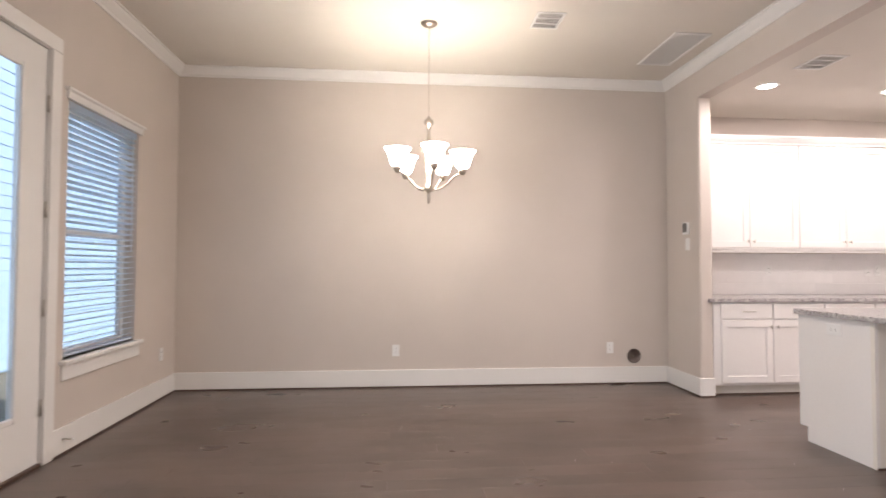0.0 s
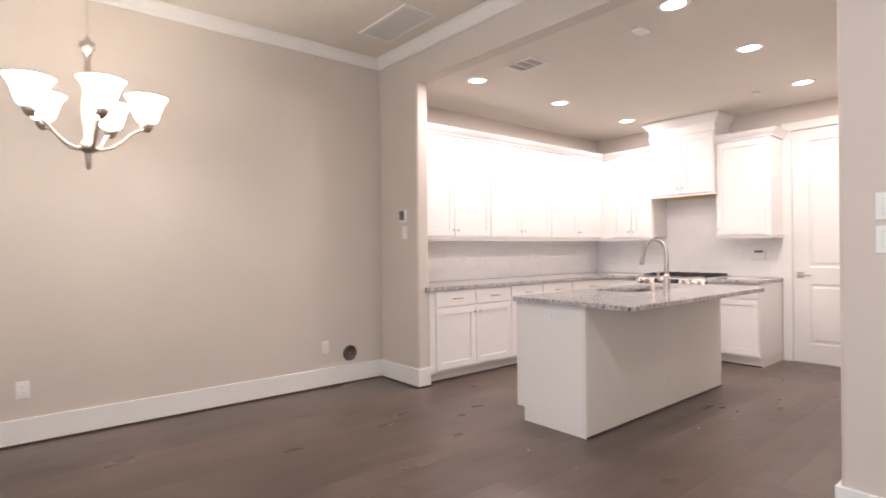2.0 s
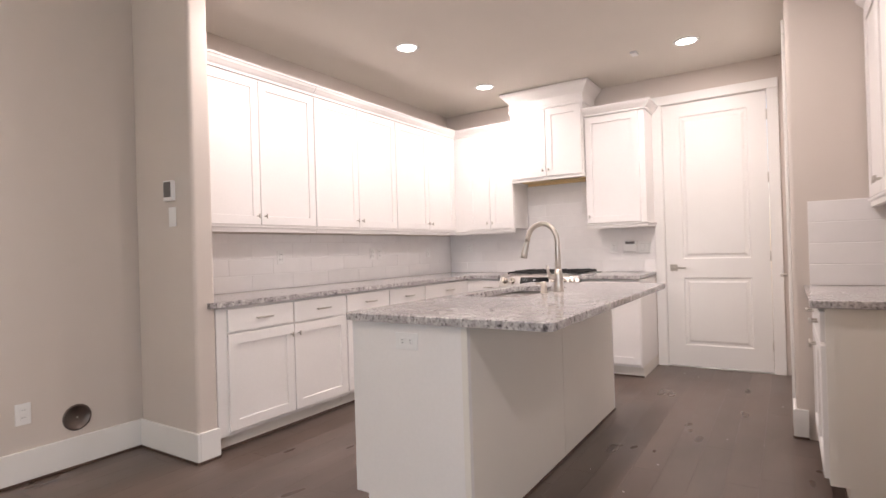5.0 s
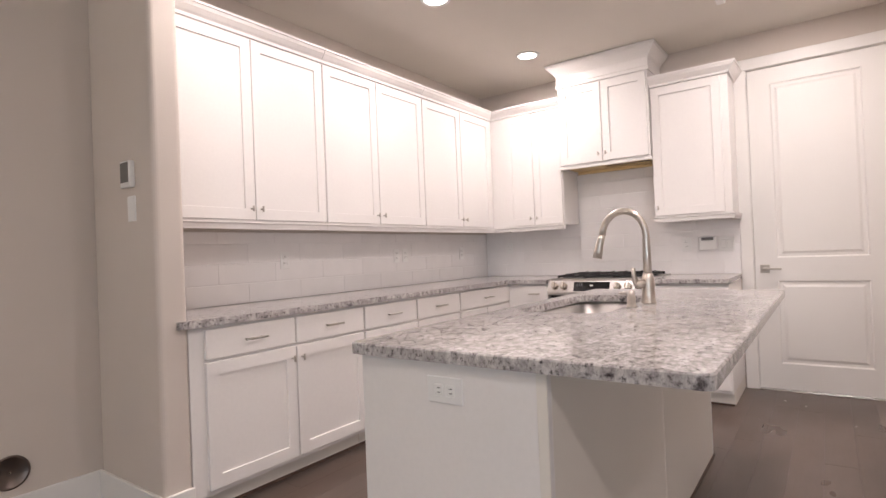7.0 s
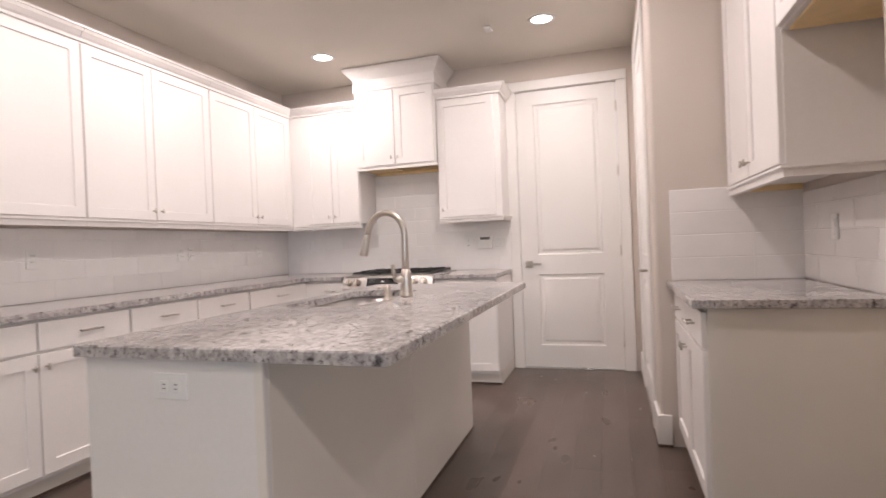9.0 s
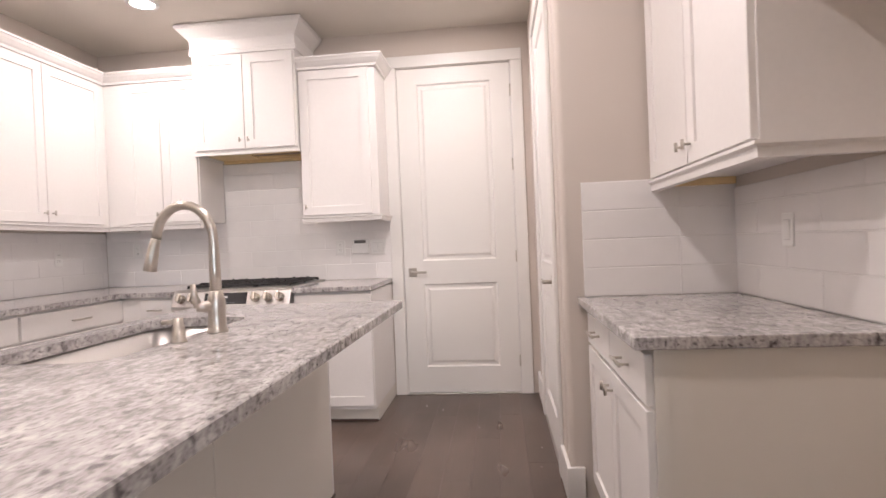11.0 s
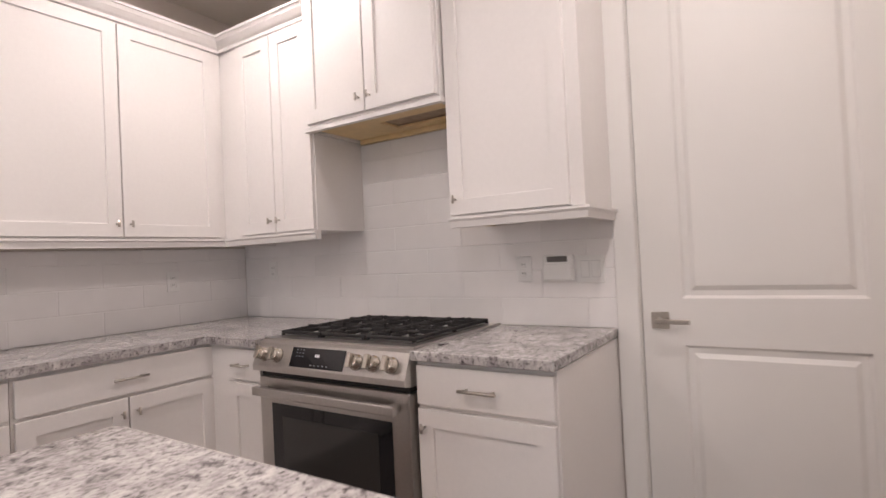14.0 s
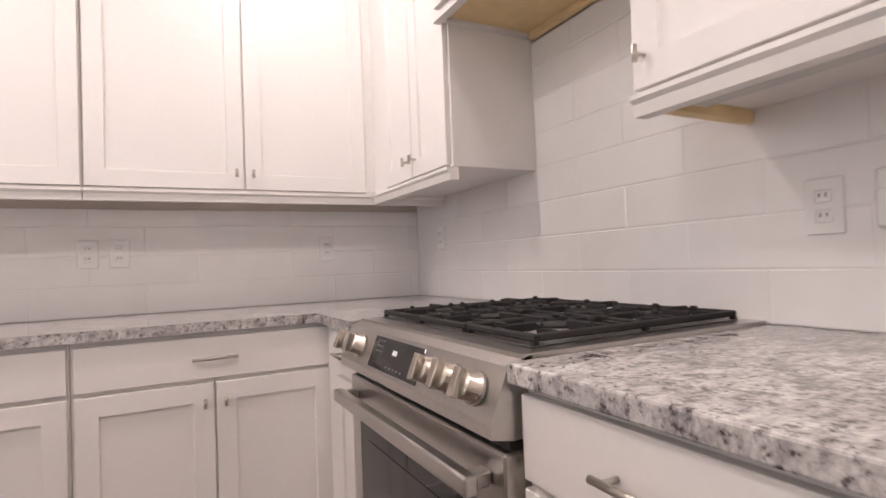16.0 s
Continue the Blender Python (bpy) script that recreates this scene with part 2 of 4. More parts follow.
def part(name, bm, material, parent=None, label=""):
    ob = new(name, mesh_of(name, bm, material))
    if parent:
        ob.parent = parent
    if label:
        ob["label"] = label
    return ob


def thing(name, label, category, m=None, group="", kind=""):
    ob = new(name)
    ob.empty_display_size = 0.1
    if m is not None:
        ob.matrix_world = m
    return tagged(ob, label, category, group, kind)


def structure(name, bm, material, label, category):
    return tagged(part(name, bm, material), label, category, kind="structure")


def rounded_ring(bm, x0, x1, y0, y1, z, r, n=5):
    vs = []
    for cx, cy, a0 in ((x1 - r, y1 - r, 0), (x0 + r, y1 - r, 90), (x0 + r, y0 + r, 180), (x1 - r, y0 + r, 270)):
        for k in range(n + 1):
            a = radians(a0 + 90 * k / n)
            vs.append(bm.verts.new((cx + r * math.cos(a), cy + r * math.sin(a), z)))
    return vs


def bridge(bm, a, b, smooth=False):
    n = len(a)
    for k in range(n):
        bm.faces.new((a[k], a[(k + 1) % n], b[(k + 1) % n], b[k])).smooth = smooth


def loft(bm, x0, x1, y0, y1, profile, left=1, right=1, front=1, back=0, closed=True):
    """A moulding round a rectangle: rings of (height, outward offset), with the offset only on the named sides (front is y0)."""
    rings = []
    for z, o in profile:
        a, b, c, d = x0 - o * left, x1 + o * right, y0 - o * front, y1 + o * back
        rings.append([bm.verts.new(p) for p in ((a, c, z), (b, c, z), (b, d, z), (a, d, z))])
    for a, b in zip(rings, rings[1:]):
        bridge(bm, a, b)
    if closed:
        bm.faces.new(rings[0][::-1])
        bm.faces.new(rings[-1])
    return bm


def shaker(bm, x0, x1, z0, z1, y, rail=0.062, depth=0.02, recess=0.009):
    """A framed panel door: its back at y, its front at y - depth."""
    def ring(i, yy):
        return [bm.verts.new(p) for p in ((x0 + i, yy, z0 + i), (x1 - i, yy, z0 + i), (x1 - i, yy, z1 - i), (x0 + i, yy, z1 - i))]
    f = y - depth
    rs = [ring(0, y), ring(0, f + 0.0015), ring(0.0015, f), ring(rail, f), ring(rail + 0.002, f + recess)]
    for a, b in zip(rs, rs[1:]):
        bridge(bm, a, b)
    bm.faces.new(rs[0][::-1])
    bm.faces.new(rs[-1])
    return bm


def knob(parent, x, y, z, bar=0.032):
    """A small T-shaped knob that stands out to -y with an upright bar."""
    bm = bmesh.new()
    lathe(bm, [(0.0, 0.0), (0.0045, 0.0), (0.0045, -0.022), (0.0, -0.022)], x, y, z, 10, "y")
    tube(bm, [(x, y - 0.026, z - bar / 2), (x, y - 0.026, z + bar / 2)], 0.0058, 10)
    return part("knob", bm, NICKEL, parent, "brushed nickel T-bar knob")


def pull(parent, x, y, z, length=0.13):
    bm = bmesh.new()
    for s in (-0.36, 0.36):
        tube(bm, [(x + s * length, y, z), (x + s * length, y - 0.028, z)], 0.0045, 8)
    tube(bm, [(x - length / 2, y - 0.03, z), (x + length / 2, y - 0.03, z)], 0.006, 10)
    return part("handle", bm, NICKEL, parent, "brushed nickel bar pull")


def front_door(cab, x0, x1, z0, z1, y, knob_at=None):
    d = part("door", shaker(bmesh.new(), x0 + 0.0015, x1 - 0.0015, z0, z1, y), CABINET, cab)
    if knob_at:
        kx = x0 + 0.03 if "l" in knob_at else x1 - 0.03
        kz = z0 + 0.062 if "b" in knob_at else z1 - 0.062
        knob(d, kx, y - 0.02, kz)
    return d


def front_drawer(cab, x0, x1, z0, z1, y, length=0.13):
    d = part("drawer_front", one_box(x0 + 0.0015, x1 - 0.0015, y - 0.02, y, z0, z1, 0.0015), CABINET, cab)
    pull(d, (x0 + x1) / 2, y - 0.02, (z0 + z1) / 2, length)
    return d


def base_cabinet(m, w, d, fronts, label, filler=None, sides=""):
    """Base cabinet, local x along its width, the wall at y 0, its front at y -d."""
    c = thing("base_cabinet", label, "cabinet", m, "kitchen base cabinets")
    bm = one_box(0, w, -d, -0.001, 0.10, 0.876, 0.001)
    part("body", bm, CABINET, c)
    part("toe_kick", one_box(0.002, w - 0.002, -d + 0.07, -0.01, 0.0, 0.0995), PANEL, c, "recessed toe kick")
    # proud strip, its dark colour drawn for the shaded gap under the toe kick
    part("floor_strip", one_box(0.002, w - 0.002, -d + 0.064, -d + 0.0695, 0.0, 0.013), SHOE, c, "dark strip coloured as the shaded gap at the floor")
    for f in fronts:
        if f[0] == "drawer":
            front_drawer(c, *f[1:5], -d, *f[5:])
        else:
            front_door(c, *f[1:5], -d, f[5])
    return c


CROWN = [(0.0, 0.0), (0.0, 0.012), (0.018, 0.014), (0.03, 0.026), (0.055, 0.045), (0.075, 0.052), (0.075, 0.058), (0.09, 0.058)]


def upper_cabinet(m, w, d, z0, z1, fronts, label, left=0, right=0, crown=True, rail=True, group="kitchen wall cabinets"):
    c = thing("wall_cabinet", label, "cabinet", m, group)
    part("body", one_box(0, w, -d, -0.001, z0, z1 - 0.03, 0.001), CABINET, c)
    if rail:
        prof = [(z0 - 0.045, 0.004), (z0 - 0.045, 0.012), (z0 - 0.02, 0.014), (z0 - 0.012, 0.024), (z0 - 0.002, 0.024), (z0 - 0.002, 0.0)]
        part("light_rail", loft(bmesh.new(), 0, w, -d, -d + 0.02, prof, left, right), CABINET, c)
        if right:
            part("light_rail", loft(bmesh.new(), w - 0.02, w, -d + 0.0205, -0.009, prof, 0, 1, 0), CABINET, c)
            part("cleat", one_box(w - 0.075, w - 0.021, -d + 0.021, -0.01, z0 - 0.02, z0 - 0.001, 0.002), RAWWOOD, c, "raw wood cleat under the cabinet")
            part("cleat", one_box(0.002, 0.03, -d + 0.021, -0.01, z0 - 0.03, z0 - 0.001, 0.002), RAWWOOD, c, "raw wood cleat under the cabinet")
    if crown:
        part("crown_moulding", loft(bmesh.new(), 0, w, -d, -0.001, [(z1 - 0.028 + h * 0.9, o + 0.004) for h, o in CROWN], left, right), CABINET, c)
    for x0, x1, a, b, k in fronts:
        front_door(c, x0, x1, a, b, -d, k)
    return c


def wall_plate(name, m, w, h, label, category, kind="outlet", group=""):
    """A cover plate on a wall: local x across, z up, standing out to -y; its middle at the pose."""
    c = thing(name, label, category, m, group)
    part("plate", one_box(-w / 2, w / 2, -0.006, 0.0, -h / 2, h / 2, 0.002), PLASTIC, c)
    if kind == "outlet":
        for dz in (-0.02, 0.02):
            s = part("socket", one_box(-0.016, 0.016, -0.0085, -0.005, dz - 0.014, dz + 0.014, 0.004, 2), PLASTIC, c)
            for dx in (-0.006, 0.006):
                part("slot", one_box(dx - 0.001, dx + 0.001, -0.0095, -0.008, dz - 0.002, dz + 0.007), DARK, s)
    elif kind:
        n = int(kind)
        for i in range(n):
            x = (i - (n - 1) / 2) * 0.046
            # plate whose grey is painted as the thin shadow round the rocker
            part("surround", one_box(x - 0.0185, x + 0.0185, -0.0068, -0.005, -0.0355, 0.0355), GAP, c, "thin grey plate coloured as the shadow gap round the rocker")
            part("rocker", loft(bmesh.new(), x - 0.0165, x + 0.0165, -0.0065, -0.005, [(-0.033, 0.0), (-0.033, 0.001), (0.033, 0.005), (0.033, 0.0)], 0, 0), PLASTIC, c)
    return c


# ---- large structure ----
NORTH, WEST, EAST, SOUTH = 5.915, -1.265, 7.45, -1.6
HIGH, LOW = 3.16, 2.813
OPEN_X, OPEN_T = 3.70, 0.13
STUB_Y, NEAR_Y = 5.30, 2.12
NOOK_Y, NOOK_X, PANTRY_Y = 1.70, 5.72, 2.42

structure("wall_north", one_box(WEST - 0.15, EAST + 0.15, NORTH, NORTH + 0.14, -0.05, HIGH + 0.1), WALL, "greige painted wall of dining room and kitchen", "wall")
bm = bmesh.new()
WX0, WX1 = WEST - 0.15, WEST
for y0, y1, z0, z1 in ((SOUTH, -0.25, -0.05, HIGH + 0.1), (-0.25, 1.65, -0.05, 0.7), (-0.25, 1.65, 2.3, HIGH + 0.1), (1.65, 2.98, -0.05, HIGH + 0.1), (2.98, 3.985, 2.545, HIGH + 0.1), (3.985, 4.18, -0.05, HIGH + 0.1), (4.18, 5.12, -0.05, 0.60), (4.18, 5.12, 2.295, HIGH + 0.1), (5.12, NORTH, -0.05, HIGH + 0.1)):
    box(bm, WX0, WX1, y0, y1, z0, z1)
structure("wall_west", bm, WALL, "greige painted wall with a window and a glazed door", "wall")
structure("wall_stub", one_box(OPEN_X, OPEN_X + OPEN_T, STUB_Y, NORTH, -0.05, LOW, 0.022, 4, "upright"), WALL, "short greige wall with rounded corner at kitchen opening", "wall")
structure("wall_header", one_box(OPEN_X, OPEN_X + OPEN_T, SOUTH, NORTH, LOW, HIGH + 0.1), WALL, "greige header above the kitchen opening", "wall")
structure("wall_switches", one_box(OPEN_X, OPEN_X + 0.15, SOUTH, NEAR_Y, -0.05, LOW, 0.022, 4, "upright"), WALL, "greige wall with light switches and rounded corner", "wall")
structure("wall_nook", one_box(OPEN_X + 0.15, NOOK_X, NOOK_Y - 0.13, NOOK_Y, -0.05, LOW), WALL, "greige back wall of the refrigerator recess", "wall")
structure("wall_nook_end", one_box(NOOK_X, NOOK_X + 0.13, NOOK_Y - 0.13, PANTRY_Y, -0.05, LOW, 0.022, 4, "upright"), WALL, "greige end wall with rounded corner beside pantry", "wall")
PD0, PD1, PDZ = 6.07, 6.93, 2.50
bm = bmesh.new()
box(bm, NOOK_X + 0.13, PD0, PANTRY_Y - 0.13, PANTRY_Y, -0.05, LOW)
box(bm, PD0, PD1, PANTRY_Y - 0.13, PANTRY_Y, PDZ, LOW)
box(bm, PD1, EAST + 0.15, PANTRY_Y - 0.13, PANTRY_Y, -0.05, LOW)
structure("wall_pantry", bm, WALL, "greige wall with the pantry door", "wall")
ED0, ED1, EDZ = 2.56, 3.44, 2.53
bm = bmesh.new()
box(bm, EAST, EAST + 0.15, PANTRY_Y, ED0, -0.05, LOW)
box(bm, EAST, EAST + 0.15, ED0, ED1, EDZ, LOW)
box(bm, EAST, EAST + 0.15, ED1, NORTH, -0.05, LOW)
structure("wall_east", bm, WALL, "greige kitchen wall behind the range", "wall")
structure("wall_south", one_box(WEST - 0.15, OPEN_X + 0.15, SOUTH - 0.14, SOUTH, -0.05, HIGH + 0.1), WALL, "plain greige wall closing the room", "wall")
structure("ceiling_dining", one_box(WEST - 0.15, OPEN_X, SOUTH - 0.14, NORTH + 0.14, HIGH, HIGH + 0.12), CEIL, "greige painted dining room ceiling", "ceiling")
structure("ceiling_kitchen", one_box(OPEN_X + OPEN_T, EAST + 0.15, NOOK_Y - 0.13, NORTH + 0.14, LOW, LOW + 0.12), CEIL, "greige painted kitchen ceiling", "ceiling")

# crown moulding of the dining room
bm = bmesh.new()
loft(bm, WEST, OPEN_X, SOUTH, NORTH, [(HIGH - 0.095, 0.0), (HIGH - 0.095, -0.012), (HIGH - 0.075, -0.016), (HIGH - 0.06, -0.03), (HIGH - 0.028, -0.06), (HIGH - 0.016, -0.066), (HIGH - 0.016, -0.078), (HIGH - 0.001, -0.078)], 1, 1, 1, 1, closed=False)
structure("trim_crown", bm, TRIM, "white crown moulding round the dining ceiling", "moulding")


def skirting(x0, x1, y0, y1, side):
    """A baseboard along one wall with a dark shoe at the floor; side: the way it faces."""
    t, h = 0.017, 0.175
    dx, dy = {"s": (0, -1), "n": (0, 1), "w": (-1, 0), "e": (1, 0)}[side]
    def slab(tt, z0, z1):
        if dx:
            a, b = sorted((x0, x0 + dx * tt))
            return one_box(a, b, y0, y1, z0, z1, 0.003)
        a, b = sorted((y0, y0 + dy * tt))
        return one_box(x0, x1, a, b, z0, z1, 0.003)
    base = structure("baseboard", slab(t, 0.012, h), TRIM, "tall white painted baseboard", "baseboard")
    part("shoe", slab(t + 0.004, 0.0, 0.014), SHOE, base, "dark stained strip at the floor")


skirting(WEST, OPEN_X, NORTH, NORTH, "s")
skirting(WEST, WEST, 4.07, NORTH - 0.018, "e")
skirting(WEST, WEST, SOUTH, 2.88, "e")
skirting(OPEN_X, OPEN_X, STUB_Y - 0.018, NORTH - 0.018, "w")
skirting(OPEN_X, OPEN_X + OPEN_T, STUB_Y, STUB_Y, "s")
skirting(OPEN_X, OPEN_X, SOUTH, NEAR_Y + 0.018, "w")
skirting(OPEN_X, OPEN_X + 0.15, NEAR_Y, NEAR_Y, "n")
skirting(OPEN_X + 0.151, 4.70, NOOK_Y, NOOK_Y, "n")
skirting(NOOK_X, NOOK_X, NOOK_Y + 0.66, PANTRY_Y + 0.018, "w")
skirting(NOOK_X, PD0 - 0.10, PANTRY_Y, PANTRY_Y, "n")
skirting(PD1 + 0.10, EAST - 0.02, PANTRY_Y, PANTRY_Y, "n")


# ---- doors and windows ----
def casing(name, x0, x1, z1, m, w=0.095, label="white painted door casing"):
    """A casing round an opening x0..x1 up to z1, local, standing out to -y."""
    c = thing(name, label, "door casing", m, kind="structure")
    part("casing_side", one_box(x0 - w, x0, -0.019, 0, 0, z1, 0.004), TRIM, c)
    part("casing_side", one_box(x1, x1 + w, -0.019, 0, 0, z1, 0.004), TRIM, c)
    part("casing_head", one_box(x0 - w, x1 + w, -0.019, 0, z1 + 0.0005, z1 + w, 0.004), TRIM, c)
    part("jamb", one_box(x0, x0 + 0.003, 0.0, 0.13, 0, z1), TRIM, c)
    part("jamb", one_box(x1 - 0.003, x1, 0.0, 0.13, 0, z1), TRIM, c)
    part("jamb", one_box(x0 + 0.003, x1 - 0.003, 0.0, 0.13, z1 - 0.003, z1), TRIM, c)
    return c


def lever(door, x, y, z, way):
    h = part("handle", bmesh_lever(x, y, z, way), NICKEL, door, "brushed nickel lever on a square plate")
    return h


def bmesh_lever(x, y, z, way):
    bm = bmesh.new()
    box(bm, x - 0.033, x + 0.033, y - 0.009, y, z - 0.033, z + 0.033, 0.002)
    tube(bm, [(x, y - 0.008, z), (x, y - 0.05, z)], 0.011, 12)
    box(bm, min(x - 0.012 * way, x + 0.115 * way), max(x - 0.012 * way, x + 0.115 * way), y - 0.06, y - 0.046, z - 0.009, z + 0.009, 0.003)
    return bm


def panel_door(name, x0, x1, z1, m, label, handle_x, way, hinge_x, f=0.012):
    """A two-panel door slab, local, its face f behind the wall's face."""
    c = thing(name, label, "door", m, kind="structure")
    bm = bmesh.new()
    g = f + 0.038
    a, b, z0 = x0 + 0.006, x1 - 0.006, 0.012
    zs = [(0.21, 0.855), (1.035, z1 - 0.13)]
    st = 0.15
    # stiles and rails
    box(bm, a, a + st, f, g, z0, z1 - 0.006)
    box(bm, b - st, b, f, g, z0, z1 - 0.006)
    box(bm, a + st, b - st, f, g, z0, zs[0][0])
    box(bm, a + st, b - st, f, g, zs[0][1], zs[1][0])
    box(bm, a + st, b - st, f, g, zs[1][1], z1 - 0.006)
    slab = part("slab", bm, TRIM, c)
    for p0, p1 in zs:
        bm = bmesh.new()
        def ring(i, yy):
            return [bm.verts.new(p) for p in ((a + st + i, yy, p0 + i), (b - st - i, yy, p0 + i), (b - st - i, yy, p1 - i), (a + st + i, yy, p1 - i))]
        rs = [ring(0, f), ring(0.010, f + 0.012), ring(0.03, f + 0.012), ring(0.048, f + 0.003)]
        for q, r in zip(rs, rs[1:]):
            bridge(bm, q, r)
        bm.faces.new(rs[-1])
        part("panel", bm, TRIM, slab)
    lever(slab, handle_x, f, 0.95, way)
    for hz in (0.25, 1.05, 1.75, z1 - 0.22):
        part("hinge", tube(bmesh.new(), [(hinge_x, 0.002, hz - 0.045), (hinge_x, 0.002, hz + 0.045)], 0.007, 8), NICKEL, slab)
    part("threshold", one_box(x0 + 0.004, x1 - 0.004, -0.012, 0.12, 0.0, 0.008, 0.002), STEEL, c, "pale metal threshold strip")
    return c


# local x runs to -y on the east wall
EW = pose(EAST, 0, 0, 0, 0, -90)
casing("trim_door_east", -ED1, -ED0, EDZ, EW, 0.088)
panel_door("door_1", -ED1, -ED0, EDZ, EW, "closed white two-panel door at the end of the kitchen", -ED1 + 0.072, 1, -ED0 - 0.004)
PW = pose(0, PANTRY_Y, 0, 0, 0, 180)
casing("trim_door_pantry", -PD1, -PD0, PDZ, PW)
panel_door("door_2", -PD1, -PD0, PDZ, PW, "closed white two-panel pantry door", -PD0 - 0.06, -1, -PD1 + 0.004, -0.004)

# glazed door in the west wall; local x runs to +y and -y stands out to the room
WW = pose(WEST, 0, 0, 0, 0, 90)
casing("trim_door_west", 2.98, 3.985, 2.545, WW)
c = thing("door_3", "closed white patio door with a tall glass pane", "door", WW, kind="structure")
bm = bmesh.new()
GX0, GX1, GZ0, GZ1 = 3.18, 3.77, 0.33, 2.37
for a in ((2.99, GX0, 0.02, 2.535), (GX1, 3.975, 0.02, 2.535), (GX0, GX1, 0.02, GZ0), (GX0, GX1, GZ1, 2.535)):
    box(bm, a[0], a[1], 0.012, 0.056, a[2], a[3])
slab = part("slab", bm, TRIM, c)
bm = bmesh.new()
for a in ((GX0 - 0.012, GX0 + 0.022, GZ0 - 0.012, GZ1 + 0.012), (GX1 - 0.022, GX1 + 0.012, GZ0 - 0.012, GZ1 + 0.012), (GX0 + 0.022, GX1 - 0.022, GZ0 - 0.012, GZ0 + 0.022), (GX0 + 0.022, GX1 - 0.022, GZ1 - 0.022, GZ1 + 0.012)):
    box(bm, a[0], a[1], 0.0, 0.02, a[2], a[3], 0.004)
part("glazing_bead", bm, TRIM, slab)
pane = part("pane", one_box(GX0 + 0.01, GX1 - 0.01, 0.030, 0.036, GZ0 + 0.005, GZ1 - 0.005), GLASS, slab)
pane.visible_shadow = False
for hz in (0.35, 0.95, 1.55, 2.2):
    part("hinge", tube(bmesh.new(), [(3.978, 0.0, hz - 0.05), (3.978, 0.0, hz + 0.05)], 0.008, 8), NICKEL, slab)
part("threshold", one_box(2.985, 3.98, -0.01, 0.12, 0.0, 0.02, 0.003), SHOE, c)
st = thing("door_stop", "small spring door stop on the white baseboard", "door stop", pose(WEST + 0.017, 4.17, 0.10, 0, 0, 90))
part("spring", tube(bmesh.new(), [(0, 0, 0), (0, -0.06, 0)], 0.006, 8), NICKEL, st)
part("tip", tube(bmesh.new(), [(0, -0.06, 0), (0, -0.072, 0)], 0.009, 8), PLASTIC, st)

# window with blinds
wdw = thing("window_1", "white single-hung window with head trim and sill", "window", WW, kind="structure")
WY0, WY1, WZ0, WZ1 = 4.18, 5.12, 0.60, 2.295
bm = bmesh.new()
for a in ((WY0, WY0 + 0.045, WZ0, WZ1), (WY1 - 0.045, WY1, WZ0, WZ1), (WY0 + 0.045, WY1 - 0.045, WZ0, WZ0 + 0.05), (WY0 + 0.045, WY1 - 0.045, WZ1 - 0.045, WZ1), (WY0 + 0.045, WY1 - 0.045, 1.42, 1.465)):
    box(bm, a[0], a[1], 0.095, 0.14, a[2], a[3], 0.004)
part("window_frame", bm, TRIM, wdw)
for z0, z1 in ((WZ0 + 0.05, 1.42), (1.465, WZ1 - 0.045)):
    p = part("pane", one_box(WY0 + 0.045, WY1 - 0.045, 0.115, 0.12, z0, z1), GLASS, wdw)
    p.visible_shadow = False
part("window_sill", one_box(WY0 - 0.045, WY1 + 0.06, -0.05, 0.094, WZ0 - 0.03, WZ0, 0.006, 2), TRIM, wdw)
part("apron", one_box(WY0 - 0.03, WY1 + 0.05, -0.02, 0.0, WZ0 - 0.13, WZ0 - 0.031, 0.004), TRIM, wdw)
part("head_trim", loft(bmesh.new(), WY0 - 0.02, WY1 + 0.03, -0.004, 0.0, [(WZ1, 0.0), (WZ1, 0.012), (WZ1 + 0.045, 0.014), (WZ1 + 0.055, 0.03), (WZ1 + 0.07, 0.03)], 1, 1), TRIM, wdw)
bl = thing("window_blind", "white horizontal slat blind with open slats in the window", "blind", WW)
part("headrail", one_box(WY0 + 0.005, WY1 - 0.005, 0.01, 0.065, WZ1 - 0.05, WZ1 - 0.002, 0.003), SLAT, bl)
part("bottom_rail", one_box(WY0 + 0.008, WY1 - 0.008, 0.015, 0.062, WZ0 + 0.012, WZ0 + 0.03, 0.003), SLAT, bl)
bm = bmesh.new()
tl = radians(12)
sl = [(-0.025, -0.0), (0.0, 0.004), (0.025, 0.0)]
pts = []
for x in (WY0 + 0.008, WY1 - 0.008):
    row = []
    for u, h in sl:
        row.append(bm.verts.new((x, u * math.cos(tl) + h * math.sin(tl), -u * math.sin(tl) + h)))
    for u, h in sl[::-1]:
        row.append(bm.verts.new((x, u * math.cos(tl) + h * math.sin(tl), -u * math.sin(tl) + h - 0.0028)))
    pts.append(row)
bridge(bm, pts[0], pts[1])
bm.faces.new(pts[0][::-1])
bm.faces.new(pts[1])
slat_mesh = mesh_of("slat", bm, SLAT)
zz = WZ0 + 0.055
while zz < WZ1 - 0.06:
    s = new("slat", slat_mesh)
    s.parent, s.location = bl, (0, 0.038, zz)
    zz += 0.0445
for x in (WY0 + 0.16, WY1 - 0.16):
    part("ladder_cord", tube(bmesh.new(), [(x, 0.010, WZ0 + 0.03), (x, 0.010, WZ1 - 0.05)], 0.0012, 6), SLAT, bl)
part("tilt_wand", tube(bmesh.new(), [(WY1 - 0.08, 0.004, 1.32), (WY1 - 0.08, 0.004, WZ1 - 0.05)], 0.004, 8), SLAT, bl)

